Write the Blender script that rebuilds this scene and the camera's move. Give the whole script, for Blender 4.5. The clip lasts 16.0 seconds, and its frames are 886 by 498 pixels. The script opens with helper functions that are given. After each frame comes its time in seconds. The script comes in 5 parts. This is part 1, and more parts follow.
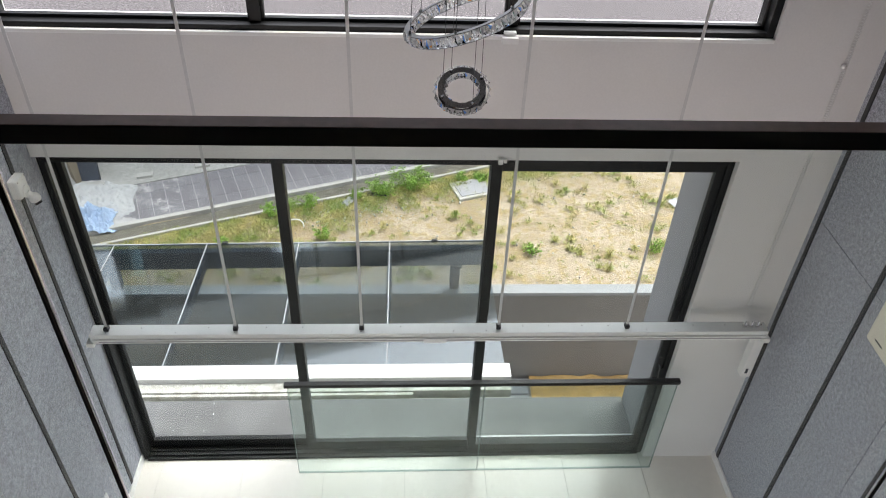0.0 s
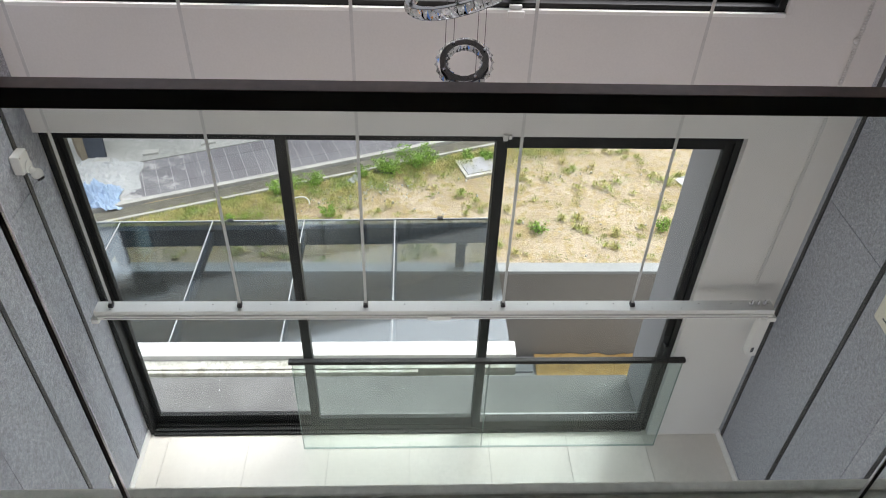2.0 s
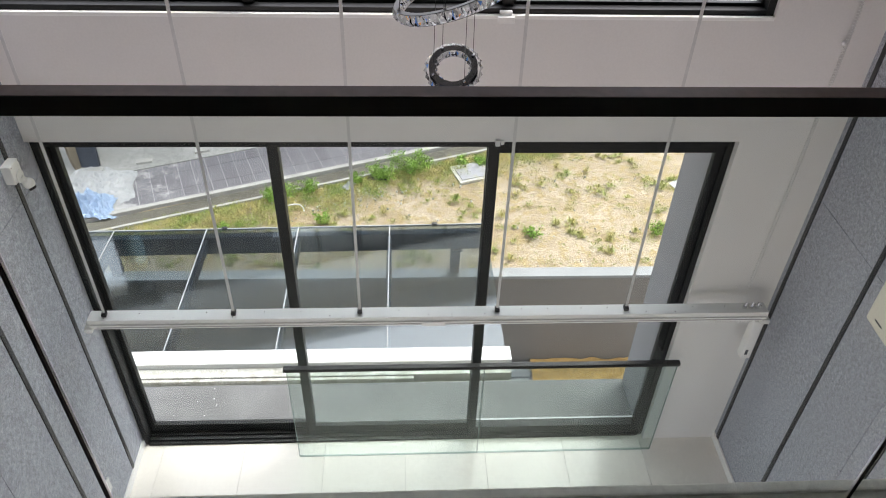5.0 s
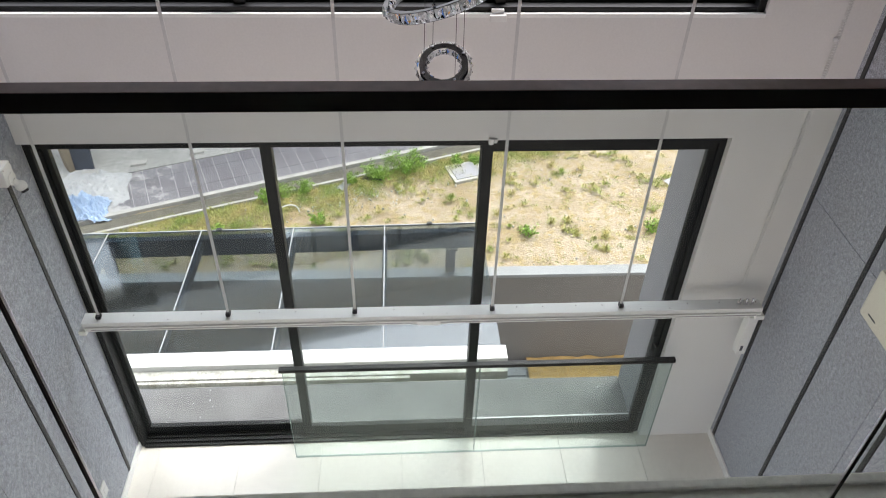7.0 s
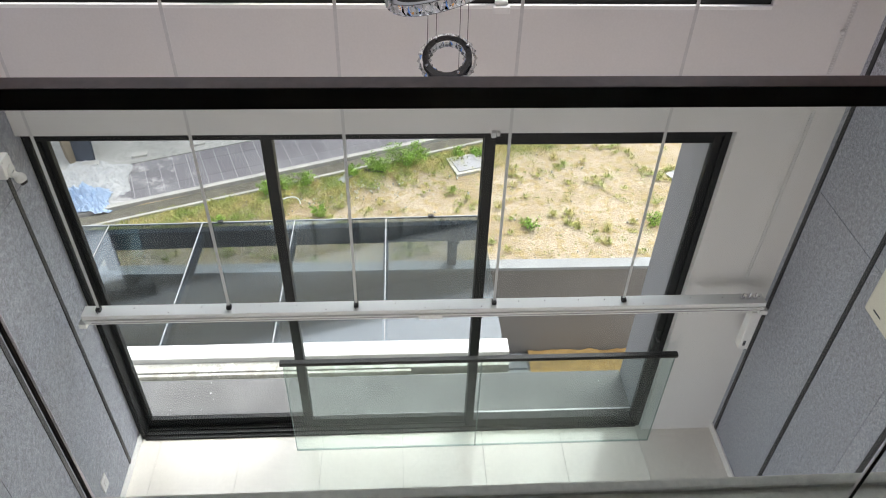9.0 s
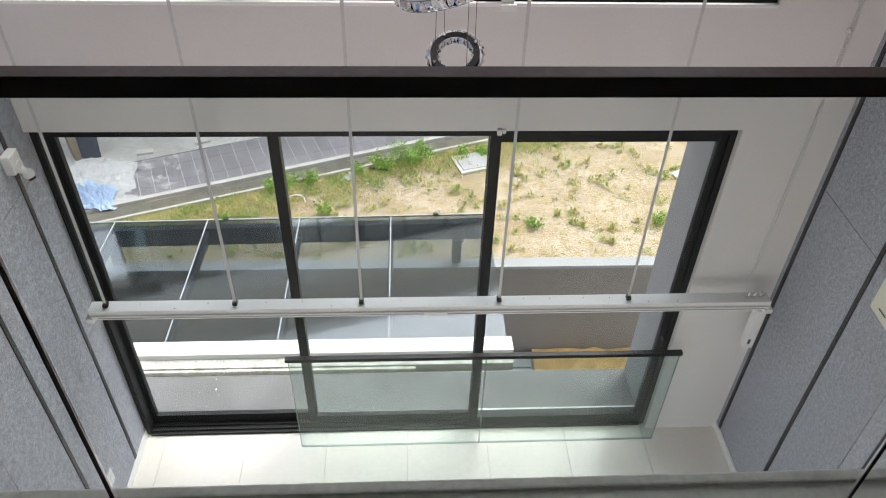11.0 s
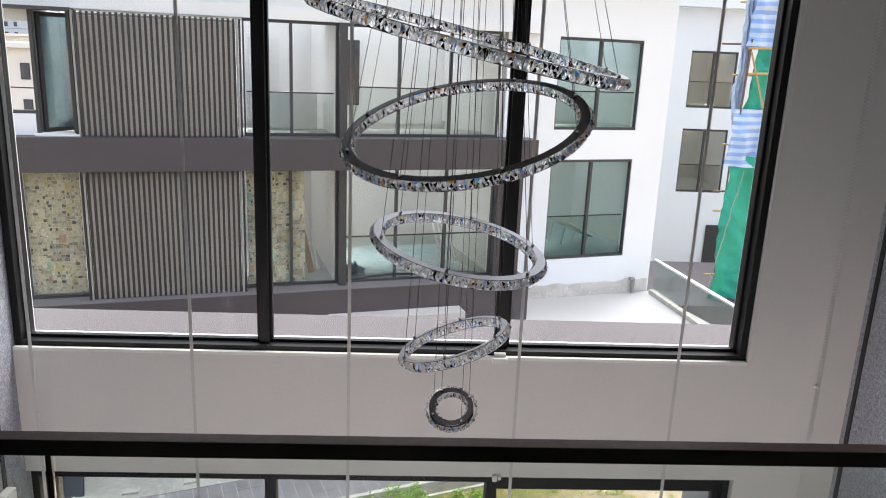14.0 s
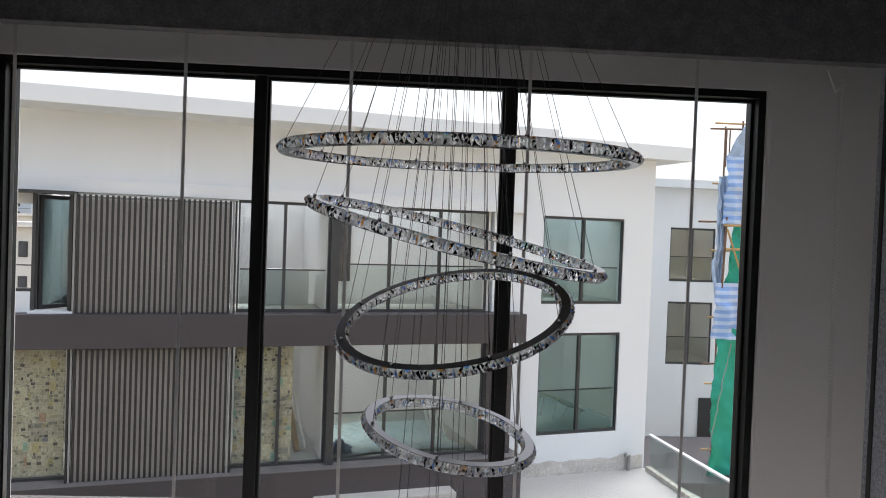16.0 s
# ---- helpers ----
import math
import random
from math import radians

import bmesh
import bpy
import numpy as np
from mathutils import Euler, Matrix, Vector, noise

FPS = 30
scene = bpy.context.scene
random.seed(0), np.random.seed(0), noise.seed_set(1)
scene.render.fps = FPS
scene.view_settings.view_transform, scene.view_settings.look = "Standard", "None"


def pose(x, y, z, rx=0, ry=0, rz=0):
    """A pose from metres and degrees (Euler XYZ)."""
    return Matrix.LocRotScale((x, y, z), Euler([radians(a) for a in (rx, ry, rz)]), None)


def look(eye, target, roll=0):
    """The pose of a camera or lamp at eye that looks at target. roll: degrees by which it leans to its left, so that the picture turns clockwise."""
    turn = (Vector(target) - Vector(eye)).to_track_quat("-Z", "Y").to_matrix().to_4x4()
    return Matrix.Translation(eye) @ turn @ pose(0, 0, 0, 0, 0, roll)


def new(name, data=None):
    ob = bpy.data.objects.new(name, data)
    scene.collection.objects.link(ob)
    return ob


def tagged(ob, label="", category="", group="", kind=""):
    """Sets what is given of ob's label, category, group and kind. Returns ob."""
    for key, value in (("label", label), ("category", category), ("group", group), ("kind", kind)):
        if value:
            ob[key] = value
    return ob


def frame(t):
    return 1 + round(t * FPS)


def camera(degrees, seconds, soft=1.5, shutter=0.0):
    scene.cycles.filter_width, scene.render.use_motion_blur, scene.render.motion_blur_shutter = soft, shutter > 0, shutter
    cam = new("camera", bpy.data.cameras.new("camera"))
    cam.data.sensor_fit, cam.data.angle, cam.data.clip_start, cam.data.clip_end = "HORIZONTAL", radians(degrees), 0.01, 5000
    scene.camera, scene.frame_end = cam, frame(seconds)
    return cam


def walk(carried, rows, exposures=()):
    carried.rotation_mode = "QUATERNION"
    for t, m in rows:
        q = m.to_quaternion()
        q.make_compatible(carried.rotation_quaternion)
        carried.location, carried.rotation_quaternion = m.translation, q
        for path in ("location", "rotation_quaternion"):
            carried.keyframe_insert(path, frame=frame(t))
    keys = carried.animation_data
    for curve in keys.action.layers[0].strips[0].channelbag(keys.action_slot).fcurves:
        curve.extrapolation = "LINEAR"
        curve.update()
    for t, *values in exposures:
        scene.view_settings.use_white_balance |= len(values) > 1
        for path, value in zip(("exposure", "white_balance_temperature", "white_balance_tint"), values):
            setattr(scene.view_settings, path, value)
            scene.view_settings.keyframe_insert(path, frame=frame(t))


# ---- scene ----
cam = camera(61.7, 16.0, soft=1.0)
PATH = [
    (0, (0.151, -3.467, 4.789), (0.26, -1.905, 3.544), 2.5),
    (0.5, (0.161, -3.459, 4.775), (0.282, -1.935, 3.486), 2.9),
    (1, (0.171, -3.467, 4.772), (0.273, -1.942, 3.482), 2.8),
    (1.5, (0.166, -3.456, 4.769), (0.256, -1.933, 3.475), 2.4),
    (2, (0.166, -3.452, 4.769), (0.257, -1.927, 3.479), 2.3),
    (2.5, (0.169, -3.443, 4.766), (0.263, -1.916, 3.478), 2.4),
    (3, (0.172, -3.452, 4.767), (0.267, -1.922, 3.482), 2.3),
    (3.5, (0.172, -3.458, 4.769), (0.269, -1.926, 3.488), 2.2),
    (4, (0.175, -3.457, 4.771), (0.275, -1.921, 3.494), 2.2),
    (6.5, (0.184, -3.454, 4.765), (0.292, -1.92, 3.486), 1.6),
    (7, (0.189, -3.458, 4.766), (0.302, -1.924, 3.488), 1.7),
    (7.5, (0.189, -3.454, 4.765), (0.304, -1.918, 3.489), 1.8),
    (8, (0.186, -3.447, 4.762), (0.305, -1.912, 3.486), 2.2),
    (8.5, (0.186, -3.43, 4.756), (0.301, -1.908, 3.464), 2.0),
    (11, (0.177, -3.446, 4.756), (0.276, -1.927, 3.459), 1.8),
    (11.5, (0.162, -3.448, 4.759), (0.277, -1.867, 3.54), 2.7),
    (12, (0.161, -3.468, 4.779), (0.279, -1.8, 3.682), 3.0),
    (12.5, (0.163, -3.492, 4.806), (0.276, -1.739, 3.851), 2.8),
    (13, (0.165, -3.519, 4.829), (0.269, -1.688, 4.031), 2.6),
    (13.5, (0.166, -3.568, 4.854), (0.269, -1.677, 4.213), 2.3),
    (14, (0.164, -3.611, 4.872), (0.265, -1.678, 4.37), 2.4),
    (14.5, (0.161, -3.641, 4.893), (0.259, -1.672, 4.553), 2.5),
    (15, (0.156, -3.674, 4.902), (0.247, -1.692, 4.649), 2.0),
    (15.5, (0.157, -3.692, 4.913), (0.264, -1.7, 4.768), 2.3),
    (16, (0.157, -3.7, 4.923), (0.272, -1.703, 4.88), 2.1),
]
walk(cam, [(t, look(e, g, r)) for t, e, g, r in PATH],
     exposures=[(0, 1.07, 6550, 14), (4.0, 1.12, 6600, 15), (7.0, 1.2, 6600, 15.5), (11.0, 1.18, 6600, 15.5), (12.0, 1.25, 6650, 14), (12.5, 1.38, 6650, 15), (13.0, 1.4, 6650, 15),
                (13.5, 1.28, 6600, 15), (14.0, 1.12, 6550, 14), (14.5, 0.86, 6500, 13), (15.0, 0.57, 6500, 11.5), (15.5, 0.5, 6550, 12),
                (16.0, 0.58, 6550, 12)])

# ---- light: bright overcast sky, weak veiled sun ----
world = bpy.data.worlds.new("sky")
scene.world = world
world.use_nodes = True
wn = world.node_tree
sky = wn.nodes.new("ShaderNodeTexSky")
sky.sky_type = 'NISHITA'
sky.sun_disc = False
sky.sun_elevation = radians(67)
sky.sun_rotation = radians(40)
sky.dust_density = 3.0
sky.air_density = 1.0
hsv = wn.nodes.new("ShaderNodeHueSaturation")
hsv.inputs["Saturation"].default_value = 0.32
wn.links.new(sky.outputs[0], hsv.inputs["Color"])
# a cloudy sky is brighter overhead than at the horizon
wtc = wn.nodes.new("ShaderNodeTexCoord")
wsep = wn.nodes.new("ShaderNodeSeparateXYZ")
wn.links.new(wtc.outputs["Generated"], wsep.inputs[0])
rise = wn.nodes.new("ShaderNodeMapRange")
rise.inputs["To Min"].default_value, rise.inputs["To Max"].default_value = 0.95, 2.4
wn.links.new(wsep.outputs[2], rise.inputs[0])
cloud = wn.nodes.new("ShaderNodeMixRGB"); cloud.blend_type = 'MULTIPLY'; cloud.inputs[0].default_value = 1.0
wn.links.new(hsv.outputs[0], cloud.inputs[1]); wn.links.new(rise.outputs[0], cloud.inputs[2])
wn.links.new(cloud.outputs[0], wn.nodes["Background"].inputs[0])
wn.nodes["Background"].inputs[1].default_value = 0.15
sun = new("sun", bpy.data.lights.new("sun", 'SUN'))
sun.data.energy = 0.75
sun.data.angle = radians(18)
sun.data.color = (1.0, 0.985, 0.97)
sun.matrix_world = look((0, 0, 30), (-8, -9.5, 0))

# added fill lamp in an assumed, unseen wide rear opening of the lower room
rear = new("rear_fill_light", bpy.data.lights.new("rear_fill_light", 'AREA'))
rear.data.shape, rear.data.size, rear.data.size_y = 'RECTANGLE', 3.7, 2.05
rear.data.energy = 19.5
rear.data.color = (1.0, 0.945, 0.99)
rear.matrix_world = look((0.385, -6.6, 1.08), (0.385, 0, 1.08))

# added fill lamp in an invented, unseen west wall gap of the lower room
side = new("side_fill_light", bpy.data.lights.new("side_fill_light", 'AREA'))
side.data.shape, side.data.size, side.data.size_y = 'RECTANGLE', 1.15, 2.2
side.data.energy = 15
side.data.color = (1.0, 0.96, 0.985)
side.matrix_world = look((-1.9, -4.4, 1.22), (0, -4.4, 1.22))

# ---- materials ----
def mat(name, col, rough=0.6, metal=0.0, vary=0.15, scale=4.0, fine=60.0, bump=0.1, col2=None, rand=0.0, spec=0.5, island=0.0):
    """Two scales of noise over a base colour, with bump; rand varies it piece by piece."""
    m = bpy.data.materials.new(name)
    m.use_nodes = True
    nt = m.node_tree
    b = nt.nodes["Principled BSDF"]
    geo = nt.nodes.new("ShaderNodeNewGeometry")
    n1 = nt.nodes.new("ShaderNodeTexNoise"); n1.inputs["Scale"].default_value = scale; n1.inputs["Detail"].default_value = 6
    n2 = nt.nodes.new("ShaderNodeTexNoise"); n2.inputs["Scale"].default_value = fine; n2.inputs["Detail"].default_value = 4
    for n in (n1, n2):
        nt.links.new(geo.outputs["Position"], n.inputs["Vector"])
    mx = nt.nodes.new("ShaderNodeMixRGB")
    ramp = nt.nodes.new("ShaderNodeValToRGB")
    ramp.color_ramp.elements[0].position, ramp.color_ramp.elements[1].position = 0.35, 0.65
    nt.links.new(n1.outputs[0], ramp.inputs[0])
    c2 = col2 or tuple(c * (1 - vary) for c in col)
    mx.inputs[1].default_value = (*col, 1)
    mx.inputs[2].default_value = (*c2, 1)
    nt.links.new(ramp.outputs[0], mx.inputs[0])
    m2 = nt.nodes.new("ShaderNodeMixRGB"); m2.blend_type = 'MULTIPLY'
    mr = nt.nodes.new("ShaderNodeMapRange")
    mr.inputs["To Min"].default_value, mr.inputs["To Max"].default_value = 1 - vary, 1 + vary
    mr.inputs["From Min"].default_value, mr.inputs["From Max"].default_value = 0.3, 0.7
    nt.links.new(n2.outputs[0], mr.inputs[0])
    m2.inputs[0].default_value = 1.0
    nt.links.new(mx.outputs[0], m2.inputs[1])
    nt.links.new(mr.outputs[0], m2.inputs[2])
    out = m2.outputs[0]
    if rand or island:
        src = nt.nodes.new("ShaderNodeObjectInfo").outputs["Random"] if rand else geo.outputs["Random Per Island"]
        r = nt.nodes.new("ShaderNodeMapRange")
        k = rand or island
        r.inputs["To Min"].default_value, r.inputs["To Max"].default_value = 1 - k, 1 + k
        nt.links.new(src, r.inputs[0])
        m3 = nt.nodes.new("ShaderNodeMixRGB"); m3.blend_type = 'MULTIPLY'; m3.inputs[0].default_value = 1.0
        nt.links.new(out, m3.inputs[1]); nt.links.new(r.outputs[0], m3.inputs[2])
        out = m3.outputs[0]
    nt.links.new(out, b.inputs["Base Color"])
    b.inputs["Roughness"].default_value, b.inputs["Metallic"].default_value = rough, metal
    b.inputs["Specular IOR Level"].default_value = spec
    if bump:
        bp = nt.nodes.new("ShaderNodeBump")
        bp.inputs["Strength"].default_value, bp.inputs["Distance"].default_value = bump, 0.01
        nt.links.new(n2.outputs[0], bp.inputs["Height"])
        nt.links.new(bp.outputs[0], b.inputs["Normal"])
    return m


def glass(name, tint, ior=1.5, rough=0.0, gain=1.0):
    """Thin pane: clear tinted light passes, a share is mirrored that grows towards grazing."""
    m = bpy.data.materials.new(name)
    m.use_nodes = True
    nt = m.node_tree
    nt.nodes.remove(nt.nodes["Principled BSDF"])
    tr = nt.nodes.new("ShaderNodeBsdfTransparent"); tr.inputs[0].default_value = (*tint, 1)
    gl = nt.nodes.new("ShaderNodeBsdfGlossy"); gl.inputs["Roughness"].default_value = rough
    lw = nt.nodes.new("ShaderNodeLayerWeight"); lw.inputs[0].default_value = 0.5
    pw = nt.nodes.new("ShaderNodeMath"); pw.operation = 'POWER'; pw.inputs[1].default_value = 5.0
    nt.links.new(lw.outputs["Facing"], pw.inputs[0])
    f0 = ((ior - 1) / (ior + 1)) ** 2 * gain
    mu = nt.nodes.new("ShaderNodeMath"); mu.operation = 'MULTIPLY_ADD'; mu.use_clamp = True
    mu.inputs[1].default_value, mu.inputs[2].default_value = 1 - f0, f0
    nt.links.new(pw.outputs[0], mu.inputs[0])
    ms = nt.nodes.new("ShaderNodeMixShader")
    nt.links.new(mu.outputs[0], ms.inputs[0]); nt.links.new(tr.outputs[0], ms.inputs[1]); nt.links.new(gl.outputs[0], ms.inputs[2])
    nt.links.new(ms.outputs[0], nt.nodes["Material Output"].inputs[0])
    return m


M_WALL = mat("white_emulsion", (0.74, 0.73, 0.72), 0.55, vary=0.02, scale=1.2, fine=90, bump=0.04)
M_CEIL = mat("ceiling_paint", (0.75, 0.74, 0.72), 0.8, vary=0.02)
M_FELT = mat("grey_felt_board", (0.47, 0.49, 0.55), 0.95, vary=0.42, scale=46, fine=150, bump=0.4, rand=0.04, col2=(0.33, 0.345, 0.385))
M_FELTD = mat("charcoal_felt", (0.12, 0.12, 0.13), 0.95, vary=0.3, scale=14, fine=120, bump=0.35)
M_STRIP = mat("anthracite_strip", (0.028, 0.03, 0.032), 0.45, vary=0.1)
M_ALU = mat("black_aluminium", (0.008, 0.009, 0.0095), 0.45, vary=0.1, fine=200, bump=0.02, spec=0.3)
M_TILE = mat("polished_porcelain", (0.88, 0.835, 0.77), 0.13, vary=0.04, scale=3, fine=30, bump=0.0, rand=0.015)
M_GROUT = mat("pale_grout", (0.5, 0.48, 0.45), 0.9)
M_WHITE = mat("white_powder_coat", (0.87, 0.87, 0.86), 0.35, vary=0.02, bump=0.02)
M_PLASTIC = mat("white_plastic", (0.78, 0.78, 0.77), 0.35, vary=0.02, bump=0.0)
M_CREAM = mat("cream_plastic", (0.76, 0.73, 0.62), 0.4, vary=0.02, bump=0.0)
M_DARKPL = mat("dark_plastic", (0.02, 0.02, 0.022), 0.4, vary=0.05, bump=0.0)
M_STRAP = mat("clear_pale_tape", (0.6, 0.6, 0.6), 0.5, vary=0.05)
M_CHROME = mat("chrome", (0.8, 0.8, 0.82), 0.12, metal=1.0, vary=0.03, bump=0.0)
M_RINGTOP = mat("dark_mirror_steel", (0.16, 0.16, 0.17), 0.22, metal=1.0, vary=0.05, bump=0.0)
M_RINGLIT = mat("bright_mirror_steel", (0.15, 0.15, 0.155), 0.30, metal=1.0, vary=0.05, bump=0.0)
M_WIRE = mat("steel_wire", (0.08, 0.08, 0.085), 0.35, metal=0.8, vary=0.05, bump=0.0)
M_SLAB = mat("bitumen_grey_coat", (0.185, 0.18, 0.182), 0.85, vary=0.22, scale=3.5, fine=50, bump=0.3)
M_HOOD = mat("washed_pebble_concrete", (0.165, 0.155, 0.158), 0.9, vary=0.5, scale=70, fine=130, bump=0.5, col2=(0.08, 0.075, 0.077))
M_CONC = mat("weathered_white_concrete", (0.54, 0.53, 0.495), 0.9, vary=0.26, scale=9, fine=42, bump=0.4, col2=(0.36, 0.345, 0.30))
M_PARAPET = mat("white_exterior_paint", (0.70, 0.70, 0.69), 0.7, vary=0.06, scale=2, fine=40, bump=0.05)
M_HAZE = mat("hazy_blue_tower", (0.42, 0.50, 0.62), 0.9, vary=0.05, scale=0.3)
M_FARW = mat("hazy_white_render", (0.70, 0.71, 0.71), 0.9, vary=0.08, scale=0.4)
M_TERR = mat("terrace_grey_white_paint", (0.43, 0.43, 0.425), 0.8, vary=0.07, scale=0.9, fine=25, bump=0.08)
M_FIN = mat("grey_exterior_paint", (0.33, 0.325, 0.345), 0.75, vary=0.05, scale=1.5, fine=60, bump=0.05)
M_YARD = mat("yard_cement", (0.34, 0.34, 0.35), 0.9, vary=0.12, scale=1.5, fine=30, bump=0.2)
M_BWALL = mat("taupe_render", (0.195, 0.177, 0.16), 0.9, vary=0.12, scale=1.3, fine=40, bump=0.15)
M_COPING = mat("pale_coping", (0.27, 0.275, 0.275), 0.8, vary=0.08)
M_SAND = mat("orange_sand", (0.60, 0.37, 0.13), 0.95, vary=0.32, scale=14, fine=60, bump=0.8, col2=(0.40, 0.235, 0.08))
M_STEEL = mat("blue_grey_steel_paint", (0.04, 0.05, 0.065), 0.5, vary=0.1)
M_JOINT = mat("white_sealant", (0.32, 0.33, 0.34), 0.6, vary=0.05)
M_PAVE = mat("dark_paving_tile", (0.165, 0.154, 0.165), 0.7, vary=0.16, scale=2.2, fine=26, bump=0.1, rand=0.09, col2=(0.205, 0.195, 0.205))
M_PGROUT = mat("white_paving_grout", (0.52, 0.51, 0.51), 0.9)
M_KERB = mat("kerb_concrete", (0.45, 0.435, 0.40), 0.9, vary=0.15, scale=3, bump=0.2)
M_DRAIN = mat("drain_concrete", (0.15, 0.138, 0.11), 0.95, vary=0.3, scale=3, bump=0.3)
M_SCREED = mat("dusty_screed", (0.41, 0.40, 0.375), 0.95, vary=0.2, scale=0.9, fine=15, bump=0.15)
M_TARPW = mat("white_plastic_sheet", (0.46, 0.46, 0.455), 0.5, vary=0.12, scale=3)
M_TARPB = mat("pale_blue_plastic_sheet", (0.40, 0.52, 0.70), 0.45, vary=0.25, scale=6)
M_BOARD = mat("dark_blue_stone_slab", (0.06, 0.07, 0.09), 0.4, vary=0.3, scale=5)
M_BOARDE = mat("brown_board", (0.22, 0.18, 0.13), 0.8, vary=0.2)
M_NWHITE = mat("neighbour_white_paint", (0.745, 0.785, 0.825), 0.75, vary=0.03, scale=0.6, fine=30, bump=0.03)
M_NDARK = mat("neighbour_dark_grey_paint", (0.052, 0.047, 0.054), 0.5, vary=0.12, scale=1.0, fine=30, bump=0.05)
# lighter grey paints the sky light on the dark band's top
M_BANDLIT = mat("band_top_skylit_grey", (0.15, 0.145, 0.15), 0.7, vary=0.12, scale=2.0, fine=40, bump=0.05)
M_NSLAT = mat("slat_dark_aluminium", (0.024, 0.023, 0.022), 0.45, vary=0.12, rand=0.15)
M_NBACK = mat("slat_back_grey", (0.50, 0.48, 0.455), 0.6, vary=0.15, scale=1.2)
M_NFRAME = mat("window_frame_charcoal", (0.04, 0.042, 0.045), 0.45, vary=0.05)
M_ROOM = mat("room_plaster", (0.84, 0.835, 0.82), 0.85, vary=0.05, scale=1)
M_ROOMF = mat("room_floor_screed", (0.42, 0.44, 0.42), 0.8, vary=0.12, scale=1.5)
M_BLUEF = mat("blue_floor_film", (0.40, 0.53, 0.57), 0.4, vary=0.3, scale=2, col2=(0.5, 0.58, 0.58))
M_WOOD = mat("raw_timber", (0.5, 0.38, 0.25), 0.75, vary=0.15, scale=5)
M_CEMENT = mat("raw_cement_render", (0.60, 0.585, 0.56), 0.95, vary=0.2, scale=2.5, fine=20, bump=0.4)
M_NET = mat("green_scaffold_net", (0.012, 0.30, 0.18), 0.6, vary=0.4, scale=1.3, fine=40, bump=0.5, col2=(0.02, 0.38, 0.29))
M_POLE = mat("rusty_scaffold_tube", (0.20, 0.12, 0.08), 0.6, metal=0.4, vary=0.3, scale=6)
M_BAMBOO = mat("yellow_timber_pole", (0.5, 0.33, 0.14), 0.7, vary=0.2)
M_HAND = mat("black_handrail_paint", (0.006, 0.006, 0.006), 0.36, vary=0.1, bump=0.0, spec=0.4)
# brown that stands in for the sheen on the black rail's top
M_RAILSHEEN = mat("rail_sheen_brown", (0.20, 0.135, 0.128), 0.4, vary=0.12, scale=1.5, fine=90, bump=0.02)
M_BRONZE = mat("bronze_anodised_strip", (0.10, 0.085, 0.07), 0.35, metal=0.6, vary=0.3, scale=9, fine=70, bump=0.05)
M_LEDGE = mat("ledge_plaster", (0.84, 0.80, 0.72), 0.8, vary=0.1, scale=5, bump=0.15)
G_DOOR = glass("clear_door_glass", (0.97, 0.975, 0.97), 1.14)
G_RAIL = glass("green_tempered_glass", (0.86, 0.915, 0.895), 1.5, 0.0, 1.5)
# dark tint stands in for the dim room seen in the casement
G_CASE = glass("shaded_casement_glass", (0.42, 0.50, 0.51), 1.5, 0.0, 1.6)
G_BAL = glass("balustrade_glass", (0.893, 0.93, 0.917), 1.25)
G_CANOPY = glass("tinted_canopy_glass", (0.66, 0.715, 0.75), 1.7, 0.055, 2.6)
G_NEIGH = glass("neighbour_glass", (0.955, 0.97, 0.965), 1.35)
G_TEAL = glass("teal_tinted_glass", (0.75, 0.84, 0.83), 1.4)
G_EDGE = mat("glass_edge_green", (0.32, 0.40, 0.37), 0.1, vary=0.1, bump=0.0)

# crystal: cut lead glass; sparkle painted by random clear, hazy, dark, amber and blue facets
def facet(name, col, clear, glow, rough=0.05, metal=0.0):
    """A facet of thin clear glass, light scattered through it, and a mirrored rest."""
    m = bpy.data.materials.new(name)
    m.use_nodes = True
    nt = m.node_tree
    p = nt.nodes["Principled BSDF"]
    p.inputs["Base Color"].default_value = (*col, 1)
    p.inputs["Roughness"].default_value = rough
    p.inputs["Metallic"].default_value = metal
    tl = nt.nodes.new("ShaderNodeBsdfTranslucent"); tl.inputs[0].default_value = (*col, 1)
    tp = nt.nodes.new("ShaderNodeBsdfTransparent"); tp.inputs[0].default_value = (*col, 1)
    a1 = nt.nodes.new("ShaderNodeMixShader"); a1.inputs[0].default_value = glow
    nt.links.new(p.outputs[0], a1.inputs[1]); nt.links.new(tl.outputs[0], a1.inputs[2])
    a2 = nt.nodes.new("ShaderNodeMixShader"); a2.inputs[0].default_value = clear
    nt.links.new(a1.outputs[0], a2.inputs[1]); nt.links.new(tp.outputs[0], a2.inputs[2])
    nt.links.new(a2.outputs[0], nt.nodes["Material Output"].inputs[0])
    return m


